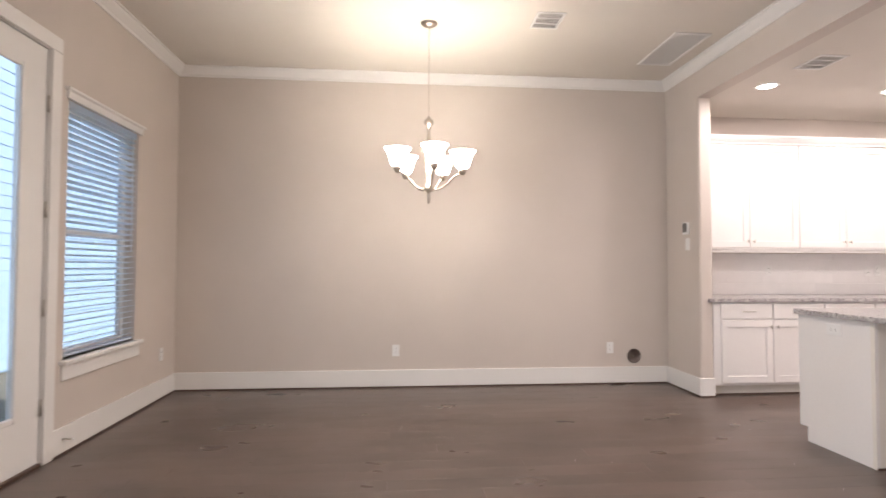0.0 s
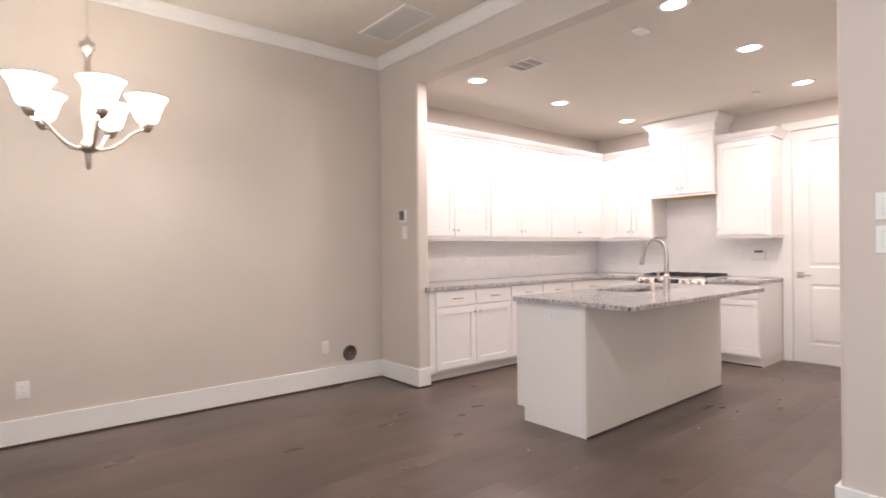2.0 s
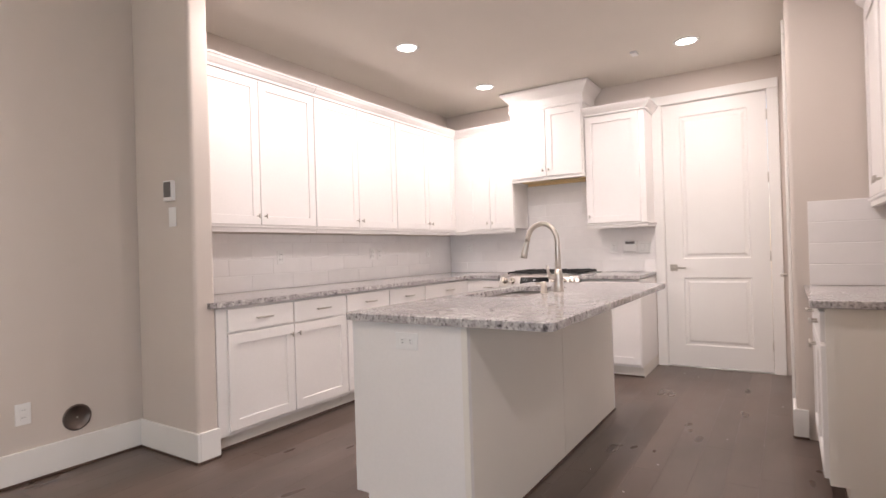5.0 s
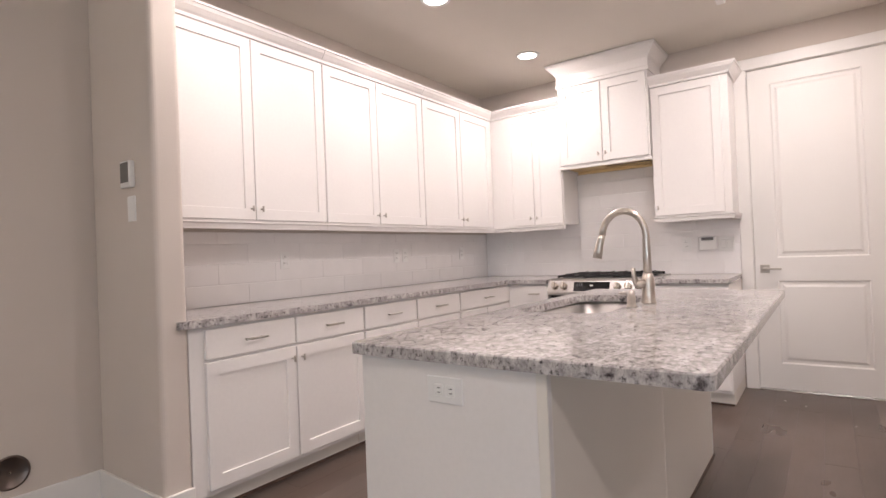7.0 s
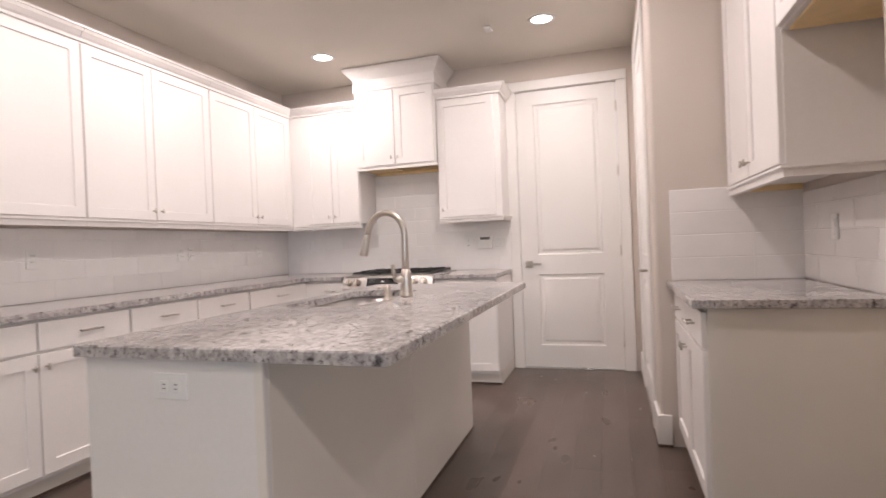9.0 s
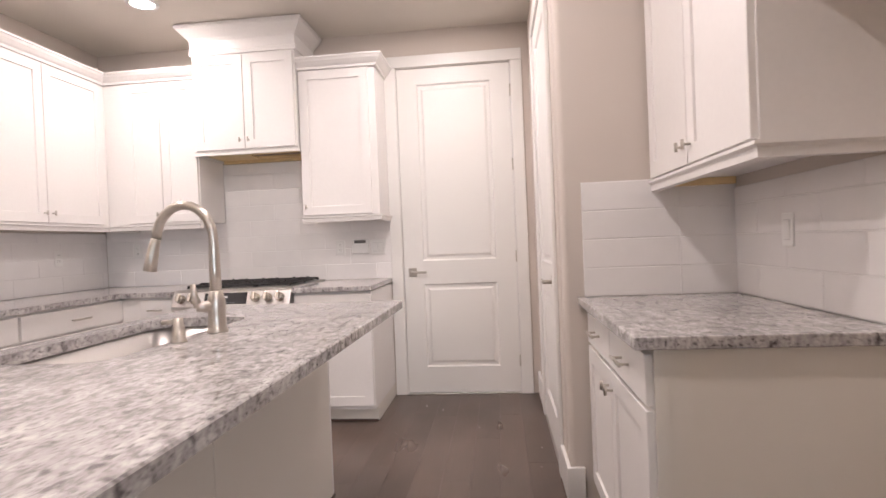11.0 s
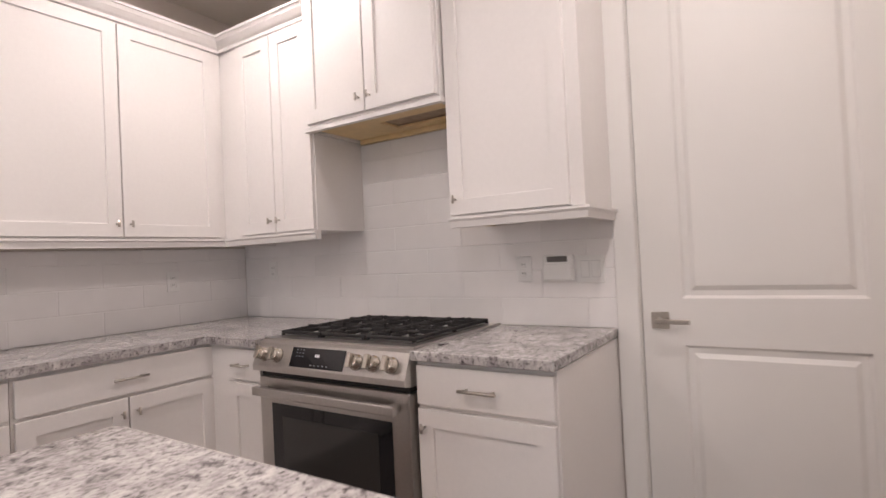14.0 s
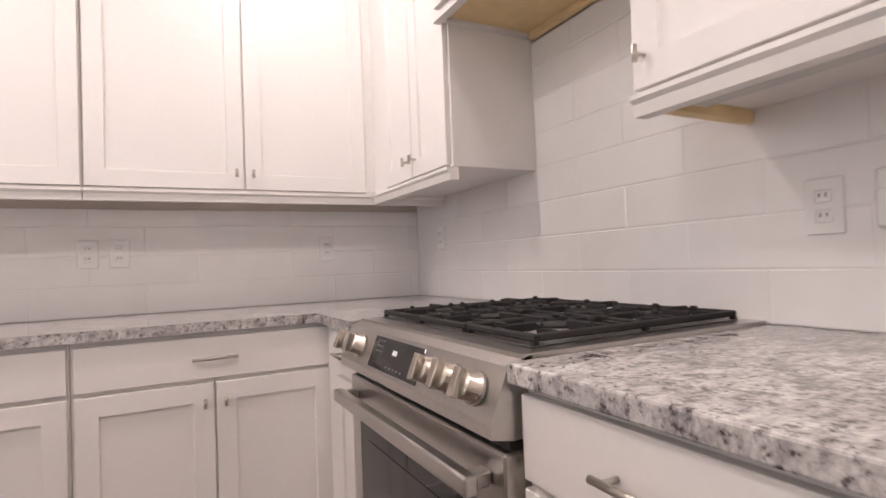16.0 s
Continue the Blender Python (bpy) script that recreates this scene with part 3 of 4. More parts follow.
# unseen window, assumed so that the added daylight lamp has an opening
w2 = thing("window_assumed", "plain white fixed window assumed unseen behind the walk", "window", WW, kind="structure")
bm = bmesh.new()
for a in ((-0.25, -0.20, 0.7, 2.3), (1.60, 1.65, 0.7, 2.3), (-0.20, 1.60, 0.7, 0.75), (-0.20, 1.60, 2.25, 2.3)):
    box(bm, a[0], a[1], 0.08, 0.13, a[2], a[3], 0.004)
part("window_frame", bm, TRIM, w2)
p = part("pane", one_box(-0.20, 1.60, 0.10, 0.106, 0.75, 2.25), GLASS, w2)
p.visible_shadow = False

# outside: ground and the neighbouring house
structure("ground", one_box(-400, -1.6, -400, 400, -0.5, -0.3), GROUND, "bare soil between the houses", "ground")
h = thing("neighbour_house", "lap-sided house wall tinted daylight blue close outside the window", "house", pose(-4.6, 0, -0.3))
part("wall", one_box(-6.0, -0.03, -4, 16, 0, 6.2), SIDING, h)
bd = mesh_of("siding_board", box(bmesh.new(), -0.03, 0.0, -4, 16, 0.0, 0.172, 0.004), SIDING)
for i in range(35):
    b = new("siding_board", bd)
    b.parent, b.location = h, (0, 0, 0.02 + i * 0.176)
    b.rotation_euler = (0, radians(-3), 0)
roof = bmesh.new()
loft(roof, -6.4, 0.4, -4.4, 16.4, [(6.2, 0), (6.35, 0), (8.4, -3.2)], 1, 1, 0, 0)
part("roof", roof, FENCE, h)


# ---- ceiling fixtures ----
for i, (x, y) in enumerate(((4.13, 4.94), (5.35, 4.95), (6.65, 4.95), (4.06, 3.06), (5.25, 3.05), (6.60, 3.08))):
    c = thing("recessed_light", "lit round recessed can light in the ceiling", "ceiling light", pose(x, y, LOW), "recessed kitchen lights")
    part("trim_ring", lathe(bmesh.new(), [(0.075, -0.001), (0.077, -0.007), (0.095, -0.005), (0.10, -0.0005)], sides=32), PLASTIC, c)
    part("lens", lathe(bmesh.new(), [(0.0, -0.004), (0.06, -0.004), (0.0745, -0.002)], sides=32), CANLIGHT, c)
    l = new("can_lamp", bpy.data.lights.new("can_lamp", "AREA"))
    l.data.shape, l.data.size, l.data.energy, l.data.color = "DISK", 0.12, CAN_WATTS, CAN_COLOUR
    l.matrix_world = pose(x, y, LOW - 0.012)
    l["label"] = "lamp of a recessed light"


# the living room's own can light, which throws the island top's shadow on the island's back
c = thing("recessed_light", "lit round recessed can light in the living room ceiling", "ceiling light", pose(1.55, 1.55, HIGH))
part("trim_ring", lathe(bmesh.new(), [(0.075, -0.001), (0.077, -0.007), (0.095, -0.005), (0.10, -0.0005)], sides=32), PLASTIC, c)
part("lens", lathe(bmesh.new(), [(0.0, -0.004), (0.06, -0.004), (0.0745, -0.002)], sides=32), CANLIGHT, c)
l = new("can_lamp", bpy.data.lights.new("can_lamp", "AREA"))
l.data.shape, l.data.size, l.data.energy, l.data.color = "DISK", 0.14, ROOM_CAN_WATTS, CAN_COLOUR
l.matrix_world = pose(1.55, 1.55, HIGH - 0.012)
l["label"] = "lamp of a recessed light"


def register(x, y, z, w, d, label, slats=9):
    c = thing("ceiling_vent", label, "vent", pose(x, y, z))
    bm = bmesh.new()
    f = 0.022
    for a in ((-w / 2, w / 2, -d / 2, -d / 2 + f), (-w / 2, w / 2, d / 2 - f, d / 2), (-w / 2, -w / 2 + f, -d / 2 + f, d / 2 - f), (w / 2 - f, w / 2, -d / 2 + f, d / 2 - f)):
        box(bm, *a, -0.008, -0.0005, 0.002)
    part("frame", bm, TRIM, c)
    # grey sheet, coloured as the shade seen between the slats
    part("backing", one_box(-w / 2 + f, w / 2 - f, -d / 2 + f, d / 2 - f, -0.0022, -0.0008), VENTBACK, c)
    for k in (-1, 1):
        part("divider", one_box(-w / 2 + f, w / 2 - f, k * d / 6 - 0.005, k * d / 6 + 0.005, -0.009, -0.0025), TRIM, c)
    n = slats
    me = mesh_of("slat", box(bmesh.new(), -w / 2 + f, w / 2 - f, -0.006, 0.006, -0.001, 0.001), TRIM)
    for i in range(n):
        s = new("slat", me)
        s.parent, s.location = c, (0, -d / 2 + f + (i + 0.5) * (d - 2 * f) / n, -0.0075)
        s.rotation_euler = (radians(24), 0, 0)
    return c


register(4.16, 4.38, LOW, 0.23, 0.29, "white louvred air vent in the kitchen ceiling")
register(2.05, 4.61, HIGH, 0.23, 0.28, "white louvred air vent in the dining ceiling")
c = thing("return_grille", "pale rectangular return air grille in the ceiling", "vent", pose(3.325, 5.065, HIGH))
bm = bmesh.new()
w, d = 0.33, 0.70
for a in ((-w / 2, w / 2, -d / 2, -d / 2 + 0.03), (-w / 2, w / 2, d / 2 - 0.03, d / 2), (-w / 2, -w / 2 + 0.03, -d / 2 + 0.03, d / 2 - 0.03), (w / 2 - 0.03, w / 2, -d / 2 + 0.03, d / 2 - 0.03)):
    box(bm, *a, -0.012, -0.0005, 0.003)
part("frame", bm, TRIM, c)
part("backing", one_box(-w / 2 + 0.03, w / 2 - 0.03, -d / 2 + 0.03, d / 2 - 0.03, -0.003, -0.001), TRIM, c)
me = mesh_of("slat", box(bmesh.new(), -w / 2 + 0.03, w / 2 - 0.03, -0.007, 0.007, -0.001, 0.001), TRIM)
for i in range(44):
    s = new("slat", me)
    s.parent, s.location, s.rotation_euler = c, (0, -d / 2 + 0.037 + i * 0.0146, -0.0085), (radians(14), 0, 0)
for x, y, s in ((4.26, 3.40, 0.06), (6.60, 3.485, 0.045)):
    c = thing("smoke_detector", "small white detector on the kitchen ceiling", "detector", pose(x, y, LOW))
    part("body", one_box(-s, s, -s * 0.6, s * 0.6, -0.022, -0.001, 0.006, 2), PLASTIC, c)

# chandelier
ch = thing("chandelier", "brushed nickel five-arm chandelier with lit frosted glass shades", "chandelier", pose(1.12, 4.75, HIGH, 0, 0, 6))
part("canopy", lathe(bmesh.new(), [(0.066, -0.0005), (0.066, -0.008), (0.05, -0.022), (0.014, -0.034), (0.0, -0.036)]), CHANDELIER, ch)
bm = bmesh.new()
for i in range(21):
    z = -0.036 - i * 0.0345
    if i % 2:
        tube(bm, [(0.006, 0, z), (0.006, 0, z - 0.03), (-0.006, 0, z - 0.03), (-0.006, 0, z), (0.006, 0, z)], 0.0016, 5)
    else:
        tube(bm, [(0, 0.006, z), (0, 0.006, z - 0.036), (0, -0.006, z - 0.036), (0, -0.006, z), (0, 0.006, z)], 0.0016, 5)
part("chain", bm, CHANDELIER, ch)
B = -HIGH
part("column", lathe(bmesh.new(), [(0.0, B + 2.41), (0.008, B + 2.405), (0.014, B + 2.39), (0.036, B + 2.372), (0.04, B + 2.345), (0.02, B + 2.328), (0.012, B + 2.28), (0.02, B + 2.18), (0.026, B + 2.05), (0.022, B + 1.93), (0.016, B + 1.87), (0.035, B + 1.845), (0.04, B + 1.825), (0.03, B + 1.805), (0.012, B + 1.79), (0.015, B + 1.78), (0.013, B + 1.765), (0.011, B + 1.715), (0.0, B + 1.706)], sides=20), CHANDELIER, ch)
for i in range(5):
    a = radians(-90 + 72 * i)
    ca, sa = math.cos(a), math.sin(a)
    path = [(0.02, 1.83), (0.06, 1.815), (0.11, 1.83), (0.16, 1.87), (0.20, 1.915), (0.235, 1.935), (0.262, 1.94), (0.27, 1.955)]
    arm = part("arm", tube(bmesh.new(), [(r * ca, r * sa, B + z) for r, z in path], 0.0075, 10), CHANDELIER, ch)
    cx, cy = 0.27 * ca, 0.27 * sa
    part("cup", lathe(bmesh.new(), [(0.0, B + 1.925), (0.012, B + 1.93), (0.026, B + 1.948), (0.034, B + 1.972), (0.03, B + 1.978), (0.0, B + 1.978)], cx, cy), CHANDELIER, arm)
    bm = bmesh.new()
    prof = [(0.032, 1.978), (0.052, 1.995), (0.064, 2.03), (0.072, 2.065), (0.086, 2.095), (0.105, 2.118), (0.102, 2.118), (0.082, 2.095), (0.067, 2.063), (0.058, 2.03), (0.044, 1.998), (0.0, 1.99)]
    lathe(bm, [(r, B + z) for r, z in prof], cx, cy)
    part("shade", bm, SHADE, arm, "lit flared frosted glass shade")


# ---- kitchen ----
FRONT_B = 0.61
# back run of base cabinets
Y_B = NORTH
base_cabinet(pose(3.83, Y_B, 0), 1.10, FRONT_B, [("drawer", 0.07, 0.575, 0.725, 0.862, 0.125), ("drawer", 0.585, 1.095, 0.725, 0.862, 0.125), ("door", 0.07, 0.578, 0.125, 0.71, "rt"), ("door", 0.582, 1.095, 0.125, 0.71, "lt")], "white base cabinet with two drawers and two shaker doors")
base_cabinet(pose(4.932, Y_B, 0), 1.05, FRONT_B, [("drawer", 0.005, 0.515, 0.725, 0.862, 0.125), ("drawer", 0.525, 1.045, 0.725, 0.862, 0.125), ("door", 0.005, 0.523, 0.125, 0.71, "rt"), ("door", 0.527, 1.045, 0.125, 0.71, "lt")], "white base cabinet with two drawers and two shaker doors")
base_cabinet(pose(5.984, Y_B, 0), 1.46, FRONT_B, [("drawer", 0.008, 0.80, 0.725, 0.862, 0.14), ("door", 0.008, 0.40, 0.125, 0.71, "rt"), ("door", 0.404, 0.80, 0.125, 0.71, "lt")], "white corner base cabinet with one wide drawer and two doors")
# range wall: local x runs to -y
R_D = 0.67
RW = lambda y: pose(EAST - 0.004, y, 0, 0, 0, -90)
base_cabinet(RW(5.30), 0.40, R_D, [("drawer", 0.16, 0.395, 0.725, 0.862, 0.10), ("door", 0.16, 0.395, 0.125, 0.71, None)], "narrow white base cabinet between corner and range")
base_cabinet(RW(4.06), 0.525, R_D, [("drawer", 0.006, 0.52, 0.725, 0.862, 0.14), ("door", 0.006, 0.52, 0.125, 0.71, "lt")], "white base cabinet with one drawer and one shaker door")


def slab_counter(name, bm, label):
    return tagged(part(name, bm, GRANITE), label, "countertop")


TOP, THICK = 0.914, 0.034
bm = bmesh.new()
# L-shaped top: back run and the return to the range
xs = [(3.795, NORTH - 0.002), (3.795, 5.272), (6.735, 5.272), (6.735, 4.905), (EAST - 0.004, 4.905), (EAST - 0.004, NORTH - 0.002)]
def prism(bm, outline, z0, z1, c=0.004):
    lo = [bm.verts.new((x, y, z0)) for x, y in outline]
    mi = [bm.verts.new((x, y, z1 - c)) for x, y in outline]
    hi = [bm.verts.new((x, y, z1)) for x, y in outline]
    bridge(bm, lo, mi)
    bridge(bm, mi, hi)
    bm.faces.new(lo[::-1])
    bm.faces.new(hi)
    return bm
# the part of the counter by the wall stub is notched to it
xs[0:2] = [(3.835, NORTH - 0.002), (3.835, 5.298), (3.775, 5.298), (3.775, 5.272)]
prism(bm, xs, TOP - THICK, TOP)
slab_counter("countertop", bm, "speckled grey and white granite countertop along the back wall")
bm = bmesh.new()
box(bm, 6.735, EAST - 0.004, 3.53, 4.062, TOP - THICK, TOP, 0.004, 2)
slab_counter("countertop", bm, "speckled granite countertop beside the range")

# wall cabinets, back run
UD, UB, UT = 0.305, 1.40, 2.48
ULAB = "tall white shaker wall cabinet with two doors"
BW = lambda x: pose(x, NORTH, 0)
upper_cabinet(BW(3.832), 1.106, UD, UB, UT, [(0.04, 0.572, UB + 0.006, UT - 0.04, "rb"), (0.576, 1.102, UB + 0.006, UT - 0.04, "lb")], ULAB)
upper_cabinet(BW(4.94), 1.05, UD, UB, UT, [(0.004, 0.505, UB + 0.006, UT - 0.04, "rb"), (0.509, 1.046, UB + 0.006, UT - 0.04, "lb")], ULAB)
upper_cabinet(BW(5.992), 1.45, UD, UB, UT, [(0.004, 0.545, UB + 0.006, UT - 0.04, "rb"), (0.549, 1.06, UB + 0.006, UT - 0.04, "lb")], "white corner shaker wall cabinet with two doors")
RU = 0.345
upper_cabinet(RW(5.608), 0.738, RU, UB, UT, [(0.17, 0.45, UB + 0.006, UT - 0.04, "rb"), (0.454, 0.732, UB + 0.006, UT - 0.04, "lb")], "white shaker wall cabinet between the corner and range hood")
upper_cabinet(RW(4.092), 0.565, RU, UB, UT, [(0.008, 0.515, UB + 0.006, UT - 0.04, "lb")], "single white shaker wall cabinet beside the door", right=1)

ub = thing("under_cabinet_bar", "slim white unlit light bar under the single wall cabinet", "light bar", RW(4.092))
part("housing", one_box(0.06, 0.47, -RU + 0.06, -RU + 0.125, UB - 0.026, UB - 0.0015, 0.004, 2), PLASTIC, ub)
part("diffuser", one_box(0.075, 0.455, -RU + 0.07, -RU + 0.115, UB - 0.0295, UB - 0.0262, 0.001), GAP, ub, "grey strip lens")

# hood cabinet
hc = thing("hood_cabinet", "white range hood cabinet with crown and raw wood underside", "cabinet", RW(4.868), "kitchen wall cabinets")
HW, HD, HB = 0.774, 0.385, 1.878
bm = bmesh.new()
box(bm, 0, 0.018, -HD, -0.004, HB, 2.70)
box(bm, HW - 0.018, HW, -HD, -0.004, HB, 2.70)
box(bm, 0.018, HW - 0.018, -HD, -HD + 0.018, HB, 2.70)
box(bm, 0.018, HW - 0.018, -HD + 0.018, -0.004, 2.68, 2.70)
part("body", bm, CABINET, hc)
bm = bmesh.new()
V0, V1, V2, V3 = 0.335, 0.725, -0.24, -0.095
for a in ((0.0185, HW - 0.0185, -HD + 0.0185, V2), (0.0185, HW - 0.0185, V3, -0.0045), (0.0185, V0, V2, V3), (V1, HW - 0.0185, V2, V3)):
    box(bm, *a, HB + 0.012, HB + 0.024)
part("bottom_panel", bm, RAWWOOD, hc, "raw plywood underside with a cut vent slot")
# flat plate close above the slot, its brown painted as the duct's shaded inside
part("duct", one_box(V0 - 0.01, V1 + 0.01, V2 - 0.01, V3 + 0.01, HB + 0.028, HB + 0.034), DUCT, hc, "brown plate coloured as the dim inside of the duct")
part("cleat", one_box(0.02, HW - 0.02, -0.03, -0.005, HB - 0.012, HB + 0.0115, 0.002), RAWWOOD, hc, "raw wood cleat")
part("crown_moulding", loft(bmesh.new(), 0, HW, -HD, -0.005, [(2.60, 0.0), (2.60, 0.014), (2.625, 0.016), (2.635, 0.008), (2.70, 0.010), (2.72, 0.022), (2.745, 0.045), (2.775, 0.072), (2.785, 0.075), (2.785, 0.082), (2.806, 0.082)]), CABINET, hc)
front_door(hc, 0.012, 0.385, HB + 0.03, 2.585, -HD, "rb")
front_door(hc, 0.389, HW - 0.012, HB + 0.03, 2.585, -HD, "lb")
part("bottom_rail", loft(bmesh.new(), 0, HW, -HD, -HD + 0.017, [(HB - 0.006, 0.0), (HB - 0.006, 0.012), (HB + 0.012, 0.012), (HB + 0.02, 0.001)], 1, 1), CABINET, hc)

# cabinets at the refrigerator recess: local x runs to -x, front to +y
FW = lambda x: pose(x, NOOK_Y, 0, 0, 0, 180)
FU = 0.33
upper_cabinet(FW(5.715), 0.923, FU, UB, UT, [(0.02, 0.462, UB + 0.006, UT - 0.04, "rb"), (0.466, 0.918, UB + 0.006, UT - 0.04, "lb")], "white shaker wall cabinet with two doors above short counter", right=1)
upper_cabinet(FW(4.79), 0.932, FU, 1.885, UT, [(0.006, 0.462, 1.895, UT - 0.04, "rb"), (0.466, 0.926, 1.895, UT - 0.04, "lb")], "white shaker cabinet above the empty refrigerator space", rail=False)
fo = thing("cabinet_underside", "raw plywood bottom panel of cabinet above refrigerator space", "panel", FW(4.79))
part("panel", one_box(0.02, 0.91, -FU + 0.02, -0.006, 1.875, 1.8845), RAWWOOD, fo)
part("cleat", one_box(0.02, 0.91, -0.03, -0.006, 1.84, 1.8745, 0.002), RAWWOOD, fo)
base_cabinet(FW(5.715), 0.923, FRONT_B, [("drawer", 0.02, 0.462, 0.725, 0.862, 0.125), ("drawer", 0.466, 0.918, 0.725, 0.862, 0.125), ("door", 0.02, 0.462, 0.125, 0.71, "rt"), ("door", 0.466, 0.918, 0.125, 0.71, "lt")], "white base cabinet with cream end panel beside refrigerator space")
ep = thing("end_panel", "cream painted end panel on the short base cabinet", "panel", FW(4.795))
bm = bmesh.new()
box(bm, 0.0, 0.008, -FRONT_B, -0.001, 0.10, 0.878)
box(bm, 0.0, 0.008, -FRONT_B + 0.07, -0.001, 0.0, 0.0995)
part("panel", bm, PANEL, ep, "end panel notched for the toe kick")
part("stile", one_box(0.0085, 0.012, -FRONT_B, -FRONT_B + 0.035, 0.10, 0.878), PANEL, ep)
part("stile", one_box(0.0085, 0.012, -0.04, -0.001, 0.0, 0.878), PANEL, ep)
bm = bmesh.new()
box(bm, 4.755, NOOK_X - 0.003, NOOK_Y + 0.004, 2.365, TOP - THICK, TOP, 0.004, 2)
slab_counter("countertop", bm, "speckled grey granite countertop on the short cabinet run")

# ---- island ----
IX0, IX1, IY0, IY1 = 3.735, 5.80, 3.515, 4.125
isl = thing("kitchen_island", "cream painted kitchen island with panelled back", "island", pose(0, 0, 0))
bm = bmesh.new()
box(bm, IX0 + 0.02, IX1 - 0.02, IY0 + 0.014, IY1 - 0.02, 0.10, 0.66)
box(bm, IX0 + 0.02, IX1 - 0.02, IY0 + 0.014, IY1 - 0.075, 0.0, 0.0995)
part("body", bm, PANEL, isl)
for x0, x1 in ((IX0 + 0.0205, 4.777), (4.781, IX1 - 0.0205)):
    part("back_panel", one_box(x0, x1, IY0, IY0 + 0.0135, 0.0, 0.878, 0.0015), PANEL, isl)
for x0 in (IX0, IX1 - 0.02):
    bm = bmesh.new()
    prism(bm, [(x0, IY0), (x0 + 0.02, IY0), (x0 + 0.02, IY1 - 0.07), (x0, IY1 - 0.07)], 0.0, 0.099, 0.0005)
    prism(bm, [(x0, IY0), (x0 + 0.02, IY0), (x0 + 0.02, IY1), (x0, IY1)], 0.099, 0.878, 0.0005)
    part("end_panel", bm, CABINET, isl, "white end panel notched for the toe kick")
for k in range(4):
    x0 = IX0 + 0.03 + k * 0.502
    d = part("door", shaker(bmesh.new(), 0, 0.496, 0.125, 0.865, 0.0), CABINET, isl)
    d.matrix_local = pose(x0 + 0.496, IY1 - 0.02, 0, 0, 0, 180)
part("floor_strip", one_box(IX0 - 0.002, IX1 + 0.002, IY0 - 0.006, IY0 - 0.0005, 0.0, 0.012), SHOE, isl)
part("stile", one_box(IX0 - 0.004, IX0 - 0.0005, IY0, IY0 + 0.028, 0.0, 0.878, 0.001), PANEL, isl, "narrow corner stile")
wall_plate("wall_outlet", pose(IX0, 3.815, 0.80, 0, 90, -90), 0.072, 0.115, "white duplex outlet set sideways in the island end", "outlet")

# island top with a rounded sink cut-out
bm = bmesh.new()
TX0, TX1, TY0, TY1 = 3.70, 5.81, 3.148, 4.145
SX0, SX1, SY0, SY1 = 4.57, 5.375, 3.668, 4.055
outer = [rounded_ring(bm, TX0, TX1, TY0, TY1, z, 0.025) for z in (TOP - THICK, TOP - 0.004)] + [rounded_ring(bm, TX0 + 0.004, TX1 - 0.004, TY0 + 0.004, TY1 - 0.004, TOP, 0.022)]
inner = [rounded_ring(bm, SX0, SX1, SY0, SY1, z, 0.09) for z in (TOP - THICK, TOP)]
bridge(bm, outer[0], outer[1], False)
bridge(bm, outer[1], outer[2], False)
bridge(bm, inner[0], inner[1], False)
bridge(bm, outer[2], inner[1])
bridge(bm, outer[0], inner[0])
slab_counter("island_countertop", bm, "large speckled grey and white granite island top with sink cut-out")
sk = thing("sink", "undermount stainless steel sink bowl in the island", "sink", pose(0, 0, 0))
bm = bmesh.new()
rs = [rounded_ring(bm, SX0 - 0.02, SX1 + 0.02, SY0 - 0.02, SY1 + 0.02, TOP - THICK - 0.001, 0.1), rounded_ring(bm, SX0 - 0.004, SX1 + 0.004, SY0 - 0.004, SY1 + 0.004, TOP - THICK - 0.001, 0.092), rounded_ring(bm, SX0 + 0.004, SX1 - 0.004, SY0 + 0.004, SY1 - 0.004, TOP - 0.2, 0.085), rounded_ring(bm, SX0 + 0.03, SX1 - 0.03, SY0 + 0.03, SY1 - 0.03, TOP - 0.225, 0.06)]
for a, b in zip(rs, rs[1:]):
    bridge(bm, a, b, True)
bm.faces.new(rs[-1])
part("bowl", bm, SINK, sk)
part("drain", lathe(bmesh.new(), [(0.0, 0.003), (0.03, 0.003), (0.043, 0.001)], 4.97, 3.87, TOP - 0.224), NICKEL, sk)

fa = thing("faucet", "brushed nickel gooseneck pull-down kitchen faucet", "faucet", pose(5.0, 3.61, TOP))
part("base", lathe(bmesh.new(), [(0.0, 0.0), (0.033, 0.0), (0.033, 0.006), (0.029, 0.012), (0.0265, 0.06), (0.029, 0.075), (0.027, 0.105), (0.0195, 0.135), (0.0, 0.138)]), NICKEL, fa)
arc = [(0, 0, 0.11), (0, 0, 0.2), (0, 0, 0.30)]
for k in range(1, 15):
    a = math.pi * k / 14 * 0.97
    arc.append((0, 0.098 - 0.098 * math.cos(a), 0.30 + 0.115 * math.sin(a)))
part("spout", tube(bmesh.new(), arc, [0.018] * 2 + [0.0152] * (len(arc) - 2), 14), NICKEL, fa)
e = arc[-1]
part("spray_head", tube(bmesh.new(), [e, (0, e[1] + 0.008, e[2] - 0.02), (0, e[1] + 0.022, e[2] - 0.075), (0, e[1] + 0.028, e[2] - 0.105)], [0.0145, 0.0165, 0.02, 0.021], 14), NICKEL, fa)
lv = bmesh.new()
tube(lv, [(0, 0, 0.085), (-0.03, 0.028, 0.087), (-0.044, 0.042, 0.09)], [0.02, 0.018, 0.015], 12)
